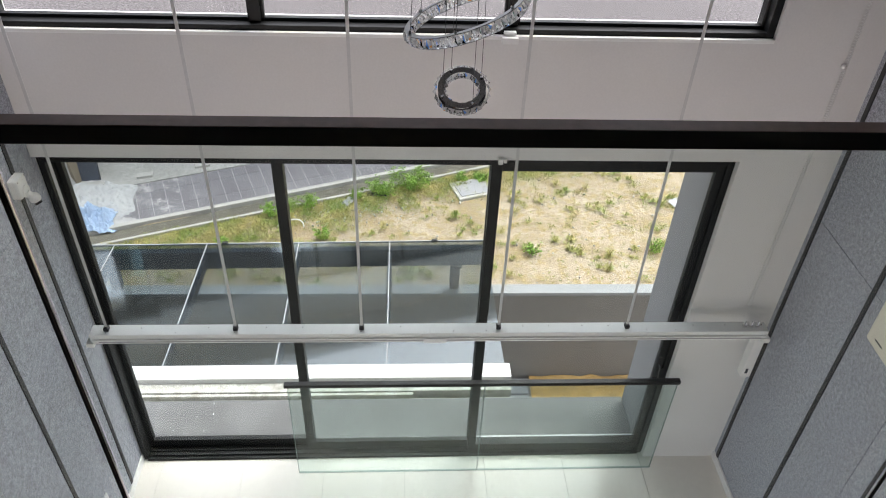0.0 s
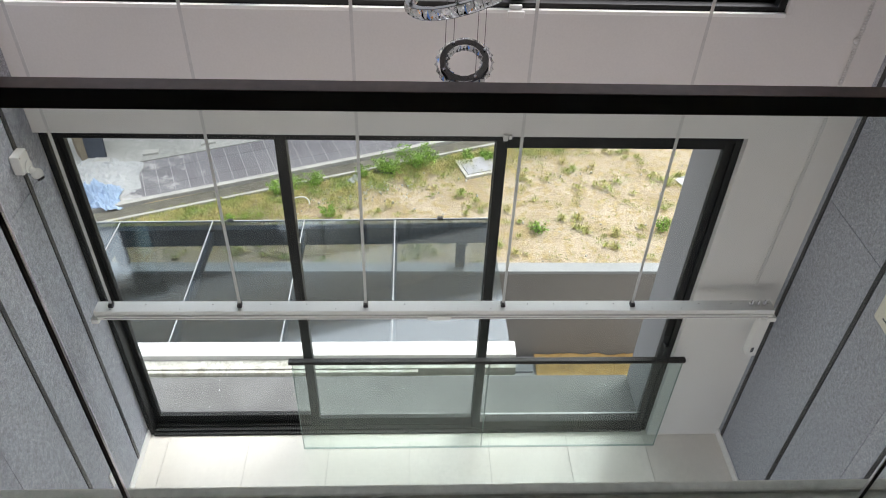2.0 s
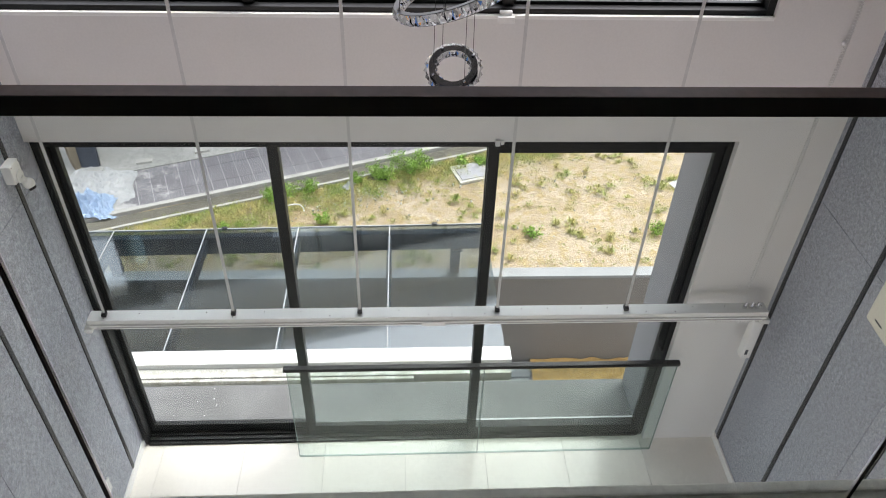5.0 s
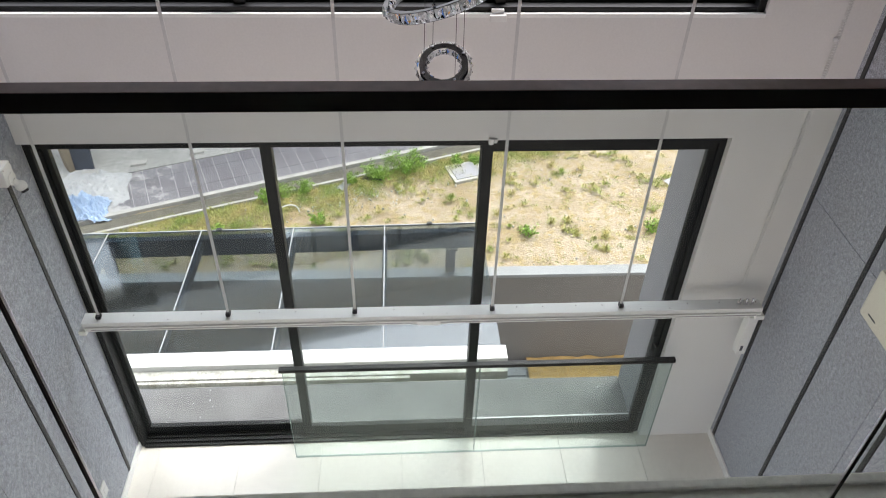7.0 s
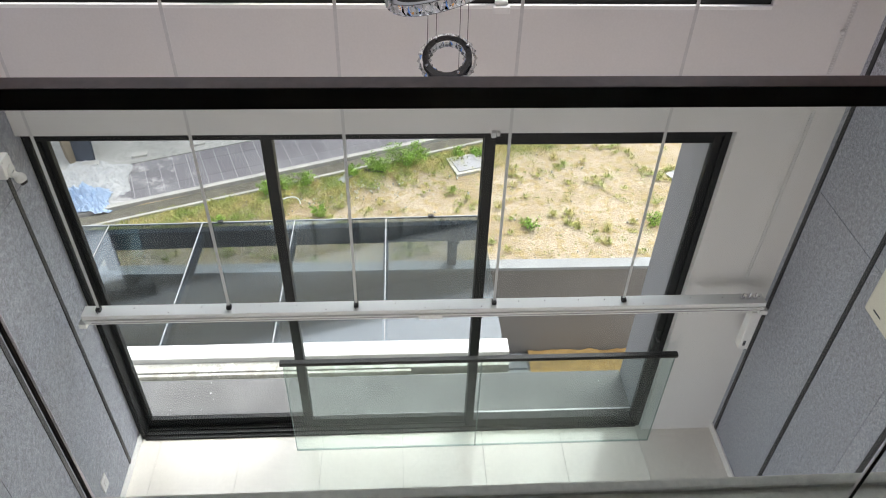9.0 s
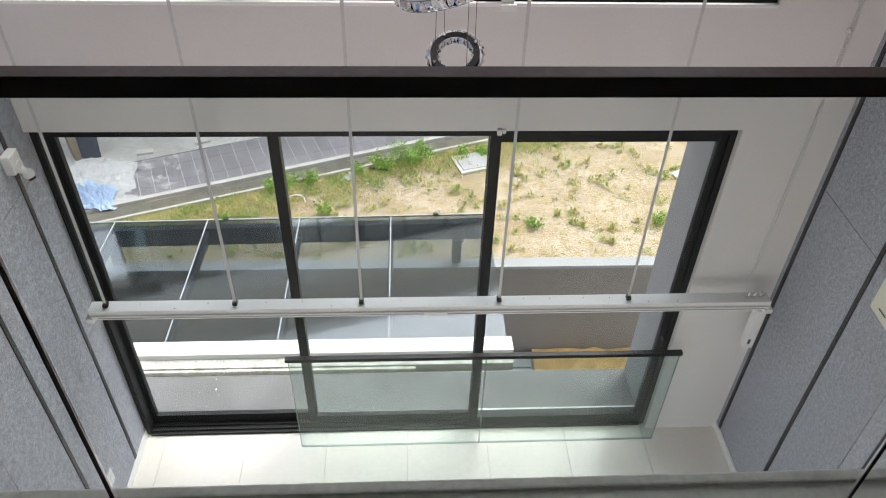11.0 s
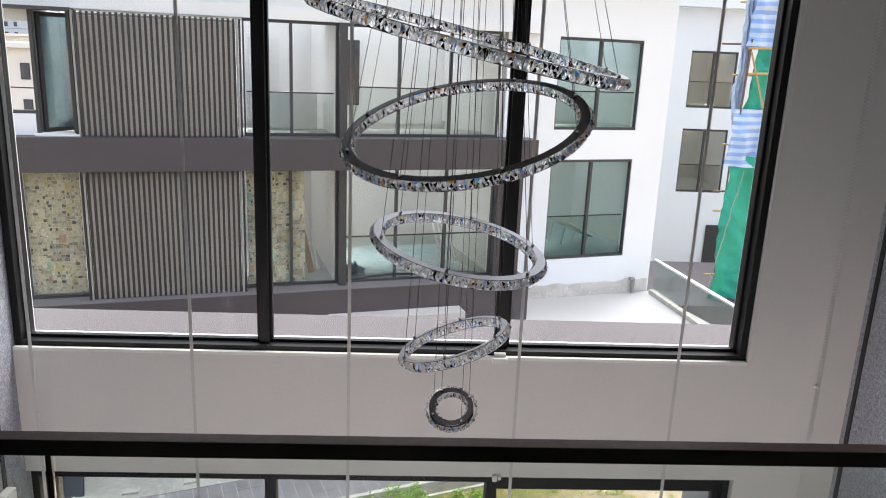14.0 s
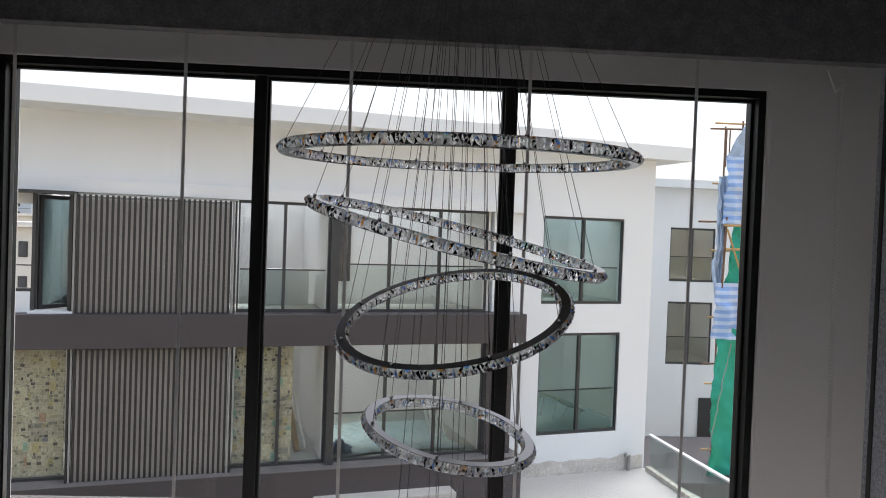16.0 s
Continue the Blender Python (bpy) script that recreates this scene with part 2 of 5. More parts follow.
def cut_glass(name, haze):
    """Clear lead glass that bends the light; the haze share stands in for sparkle."""
    m = bpy.data.materials.new(name)
    m.use_nodes = True
    nt = m.node_tree
    nt.nodes.remove(nt.nodes["Principled BSDF"])
    gl = nt.nodes.new("ShaderNodeBsdfGlass"); gl.inputs["IOR"].default_value = 1.55; gl.inputs["Roughness"].default_value = 0.02
    tl = nt.nodes.new("ShaderNodeBsdfTranslucent"); tl.inputs[0].default_value = (1, 1, 1, 1)
    tp = nt.nodes.new("ShaderNodeBsdfTransparent")
    a1 = nt.nodes.new("ShaderNodeMixShader"); a1.inputs[0].default_value = haze
    a2 = nt.nodes.new("ShaderNodeMixShader"); a2.inputs[0].default_value = 0.25
    nt.links.new(gl.outputs[0], a1.inputs[1]); nt.links.new(tl.outputs[0], a1.inputs[2])
    nt.links.new(a1.outputs[0], a2.inputs[1]); nt.links.new(tp.outputs[0], a2.inputs[2])
    nt.links.new(a2.outputs[0], nt.nodes["Material Output"].inputs[0])
    return m


FACETS = [cut_glass("crystal_clear_facet", 0.08),
          cut_glass("crystal_bright_facet", 0.55),
          facet("crystal_dark_facet", (0.05, 0.05, 0.055), 0.10, 0.0, 0.06, 1.0),
          facet("crystal_amber_glint", (1.0, 0.45, 0.12), 0.3, 0.8),
          facet("crystal_blue_glint", (0.2, 0.42, 1.0), 0.3, 0.8)]
M_CRYSTAL = FACETS[0]


def cut_facets(me):
    for m in FACETS[1:]:
        me.materials.append(m)
    return me


def ground_material():
    """Dry sand with patches of thin green and straw-coloured growth."""
    m = bpy.data.materials.new("sandy_lot")
    m.use_nodes = True
    nt = m.node_tree
    b = nt.nodes["Principled BSDF"]
    geo = nt.nodes.new("ShaderNodeNewGeometry")
    def nz(sc, det=6):
        n = nt.nodes.new("ShaderNodeTexNoise")
        n.inputs["Scale"].default_value, n.inputs["Detail"].default_value = sc, det
        nt.links.new(geo.outputs["Position"], n.inputs["Vector"])
        return n
    def ramp(n, a, c):
        r = nt.nodes.new("ShaderNodeValToRGB")
        r.color_ramp.elements[0].position, r.color_ramp.elements[1].position = a, c
        nt.links.new(n.outputs[0], r.inputs[0])
        return r
    def mix(f, a, c, mode='MIX'):
        x = nt.nodes.new("ShaderNodeMixRGB"); x.blend_type = mode
        if isinstance(f, float): x.inputs[0].default_value = f
        else: nt.links.new(f.outputs[0], x.inputs[0])
        for k, v in ((1, a), (2, c)):
            if isinstance(v, tuple): x.inputs[k].default_value = (*v, 1)
            else: nt.links.new(v.outputs[0], x.inputs[k])
        return x
    mid, fin, grit = nz(3.0, 9), nz(34, 5), nz(120, 3)
    base = mix(ramp(mid, 0.4, 0.65), (0.405, 0.335, 0.245), (0.36, 0.285, 0.20))
    soil = mix(ramp(nz(1.1, 10), 0.47, 0.66), base, (0.30, 0.225, 0.135))
    straw = mix(ramp(nz(5.5, 14), 0.50, 0.62), soil, (0.33, 0.25, 0.125))
    green = mix(ramp(nz(13.0, 14), 0.59, 0.66), straw, (0.19, 0.18, 0.06))
    twig = mix(ramp(nz(46, 8), 0.64, 0.70), green, (0.13, 0.10, 0.06))
    fine = mix(0.42, twig, ramp(fin, 0.3, 0.7), 'OVERLAY')
    fine = mix(0.22, fine, ramp(grit, 0.3, 0.7), 'OVERLAY')
    nt.links.new(fine.outputs[0], b.inputs["Base Color"])
    b.inputs["Roughness"].default_value = 0.95
    bp = nt.nodes.new("ShaderNodeBump"); bp.inputs["Strength"].default_value = 0.6; bp.inputs["Distance"].default_value = 0.04
    nt.links.new(fin.outputs[0], bp.inputs["Height"]); nt.links.new(bp.outputs[0], b.inputs["Normal"])
    return m


def dust_over(m, x1, x0):
    """Spilt cement dust: ragged pale patches that thin out from x1 to x0."""
    nt = m.node_tree
    bs = nt.nodes["Principled BSDF"]
    src = bs.inputs["Base Color"].links[0].from_socket
    geo = nt.nodes.new("ShaderNodeNewGeometry")
    sep = nt.nodes.new("ShaderNodeSeparateXYZ")
    nt.links.new(geo.outputs["Position"], sep.inputs[0])
    fade = nt.nodes.new("ShaderNodeMapRange")
    fade.inputs["From Min"].default_value, fade.inputs["From Max"].default_value = x0, x1
    fade.inputs["To Min"].default_value, fade.inputs["To Max"].default_value = -0.14, 0.075
    nt.links.new(sep.outputs[0], fade.inputs[0])
    nz = nt.nodes.new("ShaderNodeTexNoise")
    nz.inputs["Scale"].default_value, nz.inputs["Detail"].default_value, nz.inputs["Roughness"].default_value = 2.4, 12, 0.72
    nt.links.new(geo.outputs["Position"], nz.inputs["Vector"])
    add = nt.nodes.new("ShaderNodeMath")
    nt.links.new(nz.outputs[0], add.inputs[0]); nt.links.new(fade.outputs[0], add.inputs[1])
    rp = nt.nodes.new("ShaderNodeValToRGB")
    rp.color_ramp.elements[0].position, rp.color_ramp.elements[1].position = 0.53, 0.64
    nt.links.new(add.outputs[0], rp.inputs[0])
    mx = nt.nodes.new("ShaderNodeMixRGB")
    mx.inputs[2].default_value = (0.47, 0.455, 0.44, 1)
    nt.links.new(rp.outputs[0], mx.inputs[0]); nt.links.new(src, mx.inputs[1])
    nt.links.new(mx.outputs[0], bs.inputs["Base Color"])


dust_over(M_PAVE, -5.4, -2.6)


def leaf_material(name, a, c):
    m = mat(name, a, 0.6, vary=0.2, scale=3, fine=20, bump=0.0, col2=c, island=0.35)
    return m


M_LOT = ground_material()
M_GRASS = leaf_material("weed_blades", (0.22, 0.29, 0.06), (0.44, 0.37, 0.14))
M_BUSH = leaf_material("bush_leaves", (0.20, 0.38, 0.05), (0.30, 0.46, 0.08))


def print_material():
    """Yellowed newsprint with blocks of illegible print."""
    m = bpy.data.materials.new("newsprint")
    m.use_nodes = True
    nt = m.node_tree
    b = nt.nodes["Principled BSDF"]
    tc = nt.nodes.new("ShaderNodeTexCoord")
    info = nt.nodes.new("ShaderNodeObjectInfo")
    add = nt.nodes.new("ShaderNodeVectorMath"); add.operation = 'ADD'
    sc = nt.nodes.new("ShaderNodeVectorMath"); sc.operation = 'SCALE'; sc.inputs[0].default_value = (3.7, 0, 5.3)
    nt.links.new(info.outputs["Random"], sc.inputs["Scale"])
    nt.links.new(tc.outputs["Object"], add.inputs[0]); nt.links.new(sc.outputs[0], add.inputs[1])
    sep = nt.nodes.new("ShaderNodeSeparateXYZ"); com = nt.nodes.new("ShaderNodeCombineXYZ")
    nt.links.new(add.outputs[0], sep.inputs[0]); nt.links.new(sep.outputs[0], com.inputs[0]); nt.links.new(sep.outputs[2], com.inputs[1])
    def blocks(w, h, gap, pal):
        """Columns of type and pictures in a page grid, each with a tone from a palette."""
        br = nt.nodes.new("ShaderNodeTexBrick")
        br.offset, br.squash, br.squash_frequency = 0.0, 1.7, 2
        br.inputs["Scale"].default_value = 1.0
        br.inputs["Brick Width"].default_value, br.inputs["Row Height"].default_value = w, h
        br.inputs["Mortar Size"].default_value = gap
        br.inputs["Color1"].default_value, br.inputs["Color2"].default_value = (0, 0, 0, 1), (1, 1, 1, 1)
        br.inputs["Mortar"].default_value = (0.95, 0.95, 0.95, 1)
        nt.links.new(com.outputs[0], br.inputs["Vector"])
        r = nt.nodes.new("ShaderNodeValToRGB"); r.color_ramp.interpolation = 'CONSTANT'
        el = r.color_ramp.elements
        el[0].position, el[0].color = 0.0, (*pal[0][1], 1)
        el[1].position, el[1].color = pal[1][0], (*pal[1][1], 1)
        for pos, c in pal[2:]:
            e = el.new(pos); e.color = (*c, 1)
        nt.links.new(br.outputs[0], r.inputs[0])
        return r
    r1 = blocks(0.05, 0.066, 0.004, [(0, (0.09, 0.09, 0.085)), (0.07, (0.20, 0.195, 0.17)), (0.17, (0.33, 0.31, 0.24)), (0.40, (0.38, 0.355, 0.28)), (0.66, (0.42, 0.395, 0.31)), (0.86, (0.46, 0.435, 0.35))])
    r2 = blocks(0.14, 0.19, 0.005, [(0, (0.14, 0.14, 0.14)), (0.05, (0.20, 0.36, 0.36)), (0.075, (0.34, 0.22, 0.16)), (0.09, (0.38, 0.33, 0.18)), (0.12, (0.16, 0.17, 0.23)), (0.13, (0.25, 0.245, 0.21)), (0.24, (1, 1, 1))])
    mx = nt.nodes.new("ShaderNodeMixRGB"); mx.blend_type = 'DARKEN'; mx.inputs[0].default_value = 0.85
    nt.links.new(r1.outputs[0], mx.inputs[1]); nt.links.new(r2.outputs[0], mx.inputs[2])
    # lines of type inside the boxes
    ty = nt.nodes.new("ShaderNodeTexWave"); ty.bands_direction = 'Y'
    ty.inputs["Scale"].default_value, ty.inputs["Distortion"].default_value = 26.0, 1.5
    nt.links.new(com.outputs[0], ty.inputs["Vector"])
    tr_ = nt.nodes.new("ShaderNodeMapRange"); tr_.inputs["To Min"].default_value, tr_.inputs["To Max"].default_value = 0.78, 1.08
    nt.links.new(ty.outputs[1], tr_.inputs[0])
    mt = nt.nodes.new("ShaderNodeMixRGB"); mt.blend_type = 'MULTIPLY'; mt.inputs[0].default_value = 1.0
    nt.links.new(mx.outputs[0], mt.inputs[1]); nt.links.new(tr_.outputs[0], mt.inputs[2])
    # pages aged differently
    ag = nt.nodes.new("ShaderNodeValToRGB")
    ag.color_ramp.elements[0].color, ag.color_ramp.elements[1].color = (0.98, 0.98, 1.0, 1), (1.32, 1.30, 1.2, 1)
    nt.links.new(info.outputs["Random"], ag.inputs[0])
    mx = nt.nodes.new("ShaderNodeMixRGB"); mx.blend_type = 'MULTIPLY'; mx.inputs[0].default_value = 1.0
    nt.links.new(mt.outputs[0], mx.inputs[1]); nt.links.new(ag.outputs[0], mx.inputs[2])
    fl = nt.nodes.new("ShaderNodeTexNoise"); fl.inputs["Scale"].default_value, fl.inputs["Detail"].default_value = 26, 5
    nt.links.new(com.outputs[0], fl.inputs["Vector"])
    fr = nt.nodes.new("ShaderNodeMapRange"); fr.inputs["From Min"].default_value, fr.inputs["From Max"].default_value = 0.36, 0.58
    fr.inputs["To Min"].default_value, fr.inputs["To Max"].default_value = 0.78, 1.06
    nt.links.new(fl.outputs[0], fr.inputs[0])
    mz = nt.nodes.new("ShaderNodeMixRGB"); mz.blend_type = 'MULTIPLY'; mz.inputs[0].default_value = 1.0
    nt.links.new(mx.outputs[0], mz.inputs[1]); nt.links.new(fr.outputs[0], mz.inputs[2])
    nt.links.new(mz.outputs[0], b.inputs["Base Color"])
    b.inputs["Roughness"].default_value = 0.9
    return m


M_NEWS = print_material()


def stripe_material():
    m = mat("blue_striped_tarpaulin", (0.55, 0.68, 0.85), 0.5, vary=0.1, scale=3)
    nt = m.node_tree
    b = nt.nodes["Principled BSDF"]
    geo = nt.nodes.new("ShaderNodeNewGeometry")
    def band(way, sc, dist):
        wv = nt.nodes.new("ShaderNodeTexWave"); wv.bands_direction = way
        wv.inputs["Scale"].default_value, wv.inputs["Distortion"].default_value = sc, dist
        wv.inputs["Detail Scale"].default_value = 0.6
        nt.links.new(geo.outputs["Position"], wv.inputs["Vector"])
        rp = nt.nodes.new("ShaderNodeValToRGB")
        rp.color_ramp.elements[0].position, rp.color_ramp.elements[1].position = 0.45, 0.58
        nt.links.new(wv.outputs[0], rp.inputs[0])
        return rp
    z, x = band('Z', 1.35, 1.6), band('X', 0.5, 1.2)
    m1 = nt.nodes.new("ShaderNodeMixRGB")
    m1.inputs[1].default_value, m1.inputs[2].default_value = (0.52, 0.62, 0.80, 1), (0.27, 0.42, 0.74, 1)
    nt.links.new(z.outputs[0], m1.inputs[0])
    m2 = nt.nodes.new("ShaderNodeMixRGB"); m2.blend_type = 'MULTIPLY'
    m2.inputs[2].default_value = (0.80, 0.90, 1.0, 1)
    nt.links.new(x.outputs[0], m2.inputs[0]); nt.links.new(m1.outputs[0], m2.inputs[1])
    nt.links.new(m2.outputs[0], b.inputs["Base Color"])
    return m


M_STRIPE = stripe_material()

# ---- building helpers ----
def bx(bm, x0, x1, y0, y1, z0, z1, bevel=0.0, m=None):
    """Add a box, optionally with bevelled edges."""
    c = Matrix.LocRotScale(((x0 + x1) / 2, (y0 + y1) / 2, (z0 + z1) / 2), None, (x1 - x0, y1 - y0, z1 - z0))
    r = bmesh.ops.create_cube(bm, size=1.0, matrix=(m @ c) if m else c)
    if bevel:
        es = list({e for v in r["verts"] for e in v.link_edges})
        bmesh.ops.bevel(bm, geom=es, offset=bevel, segments=2, affect='EDGES', profile=0.6)
    return bm


def cyl(bm, p, q, r, n=10, r2=None):
    p, q = Vector(p), Vector(q)
    d = q - p
    m = Matrix.Translation((p + q) / 2) @ d.to_track_quat('Z', 'Y').to_matrix().to_4x4()
    bmesh.ops.create_cone(bm, cap_ends=True, segments=n, radius1=r, radius2=r if r2 is None else r2, depth=d.length, matrix=m)
    return bm


def boxbm(*a, **k):
    return bx(bmesh.new(), *a, **k)


def meshof(name, bm, material):
    me = bpy.data.meshes.new(name)
    bm.to_mesh(me)
    bm.free()
    me.materials.append(material)
    return me


def part(name, bm, material, parent=None, label="", smooth=False):
    ob = new(name, meshof(name, bm, material))
    if smooth:
        for p in ob.data.polygons:
            p.use_smooth = True
    ob.parent = parent
    if label:
        ob["label"] = label
    return ob


def piece(name, me, parent, m):
    ob = new(name, me)
    ob.parent = parent
    ob.matrix_basis = m
    return ob


def thing(name, label, category, m=None, group="", kind=""):
    ob = new(name)
    ob.empty_display_size = 0.1
    if m is not None:
        ob.matrix_basis = m
    return tagged(ob, label, category, group, kind)


def struct(name, bm, material, label, category):
    return tagged(part(name, bm, material), label, category, kind="structure")


XL, XR = -1.795, 2.565      # side walls
YW = -0.042                 # room face of the window wall, proud of the frames
ZU, ZC, YB = 3.20, 6.06, -6.5   # upper floor, ceiling, back wall
DX0, DX1, DZ = -1.795, 2.01, 2.674   # sliding door
WZ0, WZ1, WX1 = 3.372, 5.702, 1.984     # upper window

# ---- shell of the room ----
b = bmesh.new()
bx(b, DX1, XR + 0.2, YW, 0.2, -4.0, 6.4)
bx(b, XL - 0.2, DX1, YW, 0.2, DZ, WZ0)
bx(b, XL - 0.2, DX1, YW, 0.2, WZ1, 6.4)
bx(b, XL - 0.2, DX1, YW, 0.2, -4.0, -0.03)
bx(b, WX1, DX1 - 0.0005, YW, 0.2, WZ0 + 0.001, WZ1 - 0.001)
bx(b, XL - 0.2, DX0 - 0.0005, YW, 0.2, -0.03, DZ)
bx(b, XL - 0.2, DX0 - 0.0005, YW, 0.2, WZ0, WZ1)
wall_n = struct("wall_north", b, M_WALL, "white painted window wall with two tall openings", "wall")
wall_e = struct("wall_east", boxbm(XR + 0.012, XR + 0.2, YB, -0.001, -0.2, 6.4), M_STRIP, "side wall clad in grey felt boards with dark strips", "wall")
# west wall built round the invented gap for the side fill lamp
b = bmesh.new()
for y0, y1, z0, z1 in ((YB, -5.0, -0.2, 6.4), (-3.8, -0.001, -0.2, 6.4), (-5.0, -3.8, 2.45, 6.4), (-5.0, -3.8, -0.2, 0.0)):
    bx(b, XL - 0.2, XL - 0.012, y0, y1, z0, z1)
wall_w = struct("wall_west", b, M_STRIP, "side wall clad in grey felt boards with dark strips", "wall")
# unseen back wall; its lower opening is assumed, to hold the fill lamp
b = bmesh.new()
bx(b, XL - 0.2, XR + 0.2, YB - 0.2, YB, 2.12, 6.4)
bx(b, XL - 0.2, XL + 0.3, YB - 0.2, YB, -0.2, 2.12)
bx(b, XR - 0.3, XR + 0.2, YB - 0.2, YB, -0.2, 2.12)
bx(b, XL + 0.3, XR - 0.3, YB - 0.2, YB, -0.2, 0.05)
struct("wall_south", b, M_WALL, "plain white back wall with a wide assumed lower opening", "wall")
struct("ceiling", boxbm(XL - 0.2, XR + 0.2, YB, 0, ZC, ZC + 0.2), M_CEIL, "plain white plaster ceiling", "ceiling")
b = boxbm(XL - 0.012, XR + 0.012, YB, -2.50, ZU - 0.35, ZU)
struct("floor_upper", b, M_LEDGE, "beige plastered edge of the upper floor slab", "floor")
b = boxbm(XL - 0.012, XR + 0.012, -2.50, -2.47, ZU - 0.36, ZU + 0.01, bevel=0.006)
struct("trim_slab_edge", b, M_LEDGE, "rough beige plaster edge trim along the slab", "trim")
floor = struct("floor", boxbm(XL, XR, YB, 0.0, -0.2, -0.006), M_GROUT, "glossy cream porcelain tile floor", "floor")
b = boxbm(XL - 0.012, XR + 0.012, -0.42, -0.34, 5.765, ZC, bevel=0.004)
struct("trim_pelmet", b, M_FELTD, "dark felt clad pelmet beam under the ceiling", "pelmet")
for n, x in (("baseboard", XR - 0.012), ("baseboard", XL)):
    struct(n, boxbm(x, x + 0.012, -2.4, -0.002, 0.0, 0.07, bevel=0.002), M_WHITE, "white skirting board at the foot of the felt wall", "baseboard")

# ---- sliding door ----
def leaf(parent, x0, x1, z0, z1, y, w, wb, glassmat, d=0.04, wt=None, wl=None, wr=None):
    """One framed pane: two stiles, two rails, a pane and its rubber bead."""
    wl, wr = wl or w, wr or w
    for a0, a1 in ((x0, x0 + wl), (x1 - wr, x1)):
        part("stile", boxbm(a0, a1, y, y + d, z0, z1, bevel=0.004), M_ALU, parent)
    part("bottom_rail", boxbm(x0 + wl, x1 - wr, y + 0.001, y + d - 0.001, z0, z0 + wb), M_ALU, parent)
    wt = wt or w
    part("top_rail", boxbm(x0 + wl, x1 - wr, y + 0.001, y + d - 0.001, z1 - wt, z1), M_ALU, parent)
    p = part("pane", boxbm(x0 + wl, x1 - wr, y + d / 2 - 0.004, y + d / 2 + 0.004, z0 + wb, z1 - wt), glassmat, parent)
    p.visible_shadow = False
    return p


door = thing("door_1", "three-panel black aluminium sliding door with clear glass", "door", kind="structure")
F, FT = 0.038, 0.058
part("door_frame", boxbm(DX0, DX0 + F, 0, 0.15, 0, DZ, bevel=0.003), M_ALU, door)
part("door_frame", boxbm(DX1 - F, DX1, 0, 0.15, 0, DZ, bevel=0.003), M_ALU, door)
part("door_frame", boxbm(DX0 + F, DX1 - F, 0, 0.15, DZ - FT, DZ, bevel=0.003), M_ALU, door)
part("sill_track", boxbm(DX0 + F, DX1 - F, -0.014, 0.15, -0.02, 0.018, bevel=0.002), M_ALU, door)
for yy in (0.012, 0.054, 0.096):
    part("track_rib", boxbm(DX0 + F, DX1 - F, yy, yy + 0.004, 0.018, 0.034), M_ALU, door)
leaf(door, DX0 + F, -0.515, 0.035, DZ - FT, 0.10, 0.062, 0.06, G_DOOR, wt=0.025, wl=0.034)
leaf(door, -0.575, 0.705, 0.035, DZ - FT, 0.058, 0.062, 0.068, G_DOOR, wt=0.025)
leaf(door, 0.645, DX1 - F, 0.035, DZ - FT, 0.016, 0.062, 0.068, G_DOOR, wt=0.05, wr=0.048)
b = boxbm(1.925, 1.955, 0.006, 0.017, 0.86, 1.06, bevel=0.003)
h = part("door_handle", b, M_DARKPL, door)
b = bmesh.new()
cyl(b, (1.94, 0.01, 0.99), (1.94, -0.035, 0.99), 0.009)
bx(b, 1.93, 1.95, -0.045, -0.032, 0.90, 1.0, bevel=0.005)
part("lever", b, M_DARKPL, h)

win = thing("window_1", "tall black aluminium window with three clear panes", "window", kind="structure")
FB_ = 0.028
part("window_frame", boxbm(DX0, DX0 + F, -0.02, 0.12, WZ0, WZ1, bevel=0.003), M_ALU, win)
part("window_frame", boxbm(WX1 - F, WX1, -0.02, 0.12, WZ0, WZ1, bevel=0.003), M_ALU, win)
part("window_frame", boxbm(DX0 + F, WX1 - F, -0.02, 0.12, WZ1 - F, WZ1, bevel=0.003), M_ALU, win)
part("window_frame", boxbm(DX0 + F, WX1 - F, -0.02, 0.075, WZ0 + 0.001, WZ0 + FB_, bevel=0.003), M_ALU, win)
part("window_sill", boxbm(DX0 + 0.001, WX1 - 0.001, YW - 0.004, -0.0205, WZ0 - 0.016, WZ0 + 0.003, bevel=0.003), M_WHITE, win)
part("outer_sill", boxbm(DX0 + 0.001, WX1 - 0.001, 0.122, 0.168, WZ0 - 0.04, WZ0 + 0.002, bevel=0.004), M_WHITE, win)
for x0, x1 in ((DX0 + F, -0.576), (-0.524, 0.659), (0.711, WX1 - F)):
    leaf(win, x0, x1, WZ0 + FB_, WZ1 - F, 0.035, 0.014, 0.016, G_DOOR, d=0.035)
for x in (-0.55, 0.685):
    part("mullion", boxbm(x - 0.0255, x + 0.0255, 0.012, 0.118, WZ0 + FB_, WZ1 - F, bevel=0.002), M_ALU, win)


def contact(x, z):
    t = thing("door_contact", "small white magnetic alarm contact on the frame", "alarm contact", group="alarm contacts")
    part("body", boxbm(x, x + 0.026, YW - 0.022, YW - 0.0005, z - 0.035, z, bevel=0.004), M_PLASTIC, t)
    part("magnet", boxbm(x + 0.03, x + 0.048, YW - 0.014, YW - 0.0005, z - 0.03, z - 0.005, bevel=0.003), M_PLASTIC, t)


contact(0.668, DZ + 0.018)
t = thing("window_contact", "small white magnetic alarm contact under the window", "alarm contact", group="alarm contacts")
part("body", boxbm(0.63, 0.71, YW - 0.026, YW - 0.005, WZ0 - 0.03, WZ0 + 0.002, bevel=0.004), M_PLASTIC, t)
part("magnet", boxbm(0.64, 0.70, YW - 0.003, -0.021, WZ0 + 0.004, WZ0 + 0.022, bevel=0.003), M_PLASTIC, t)

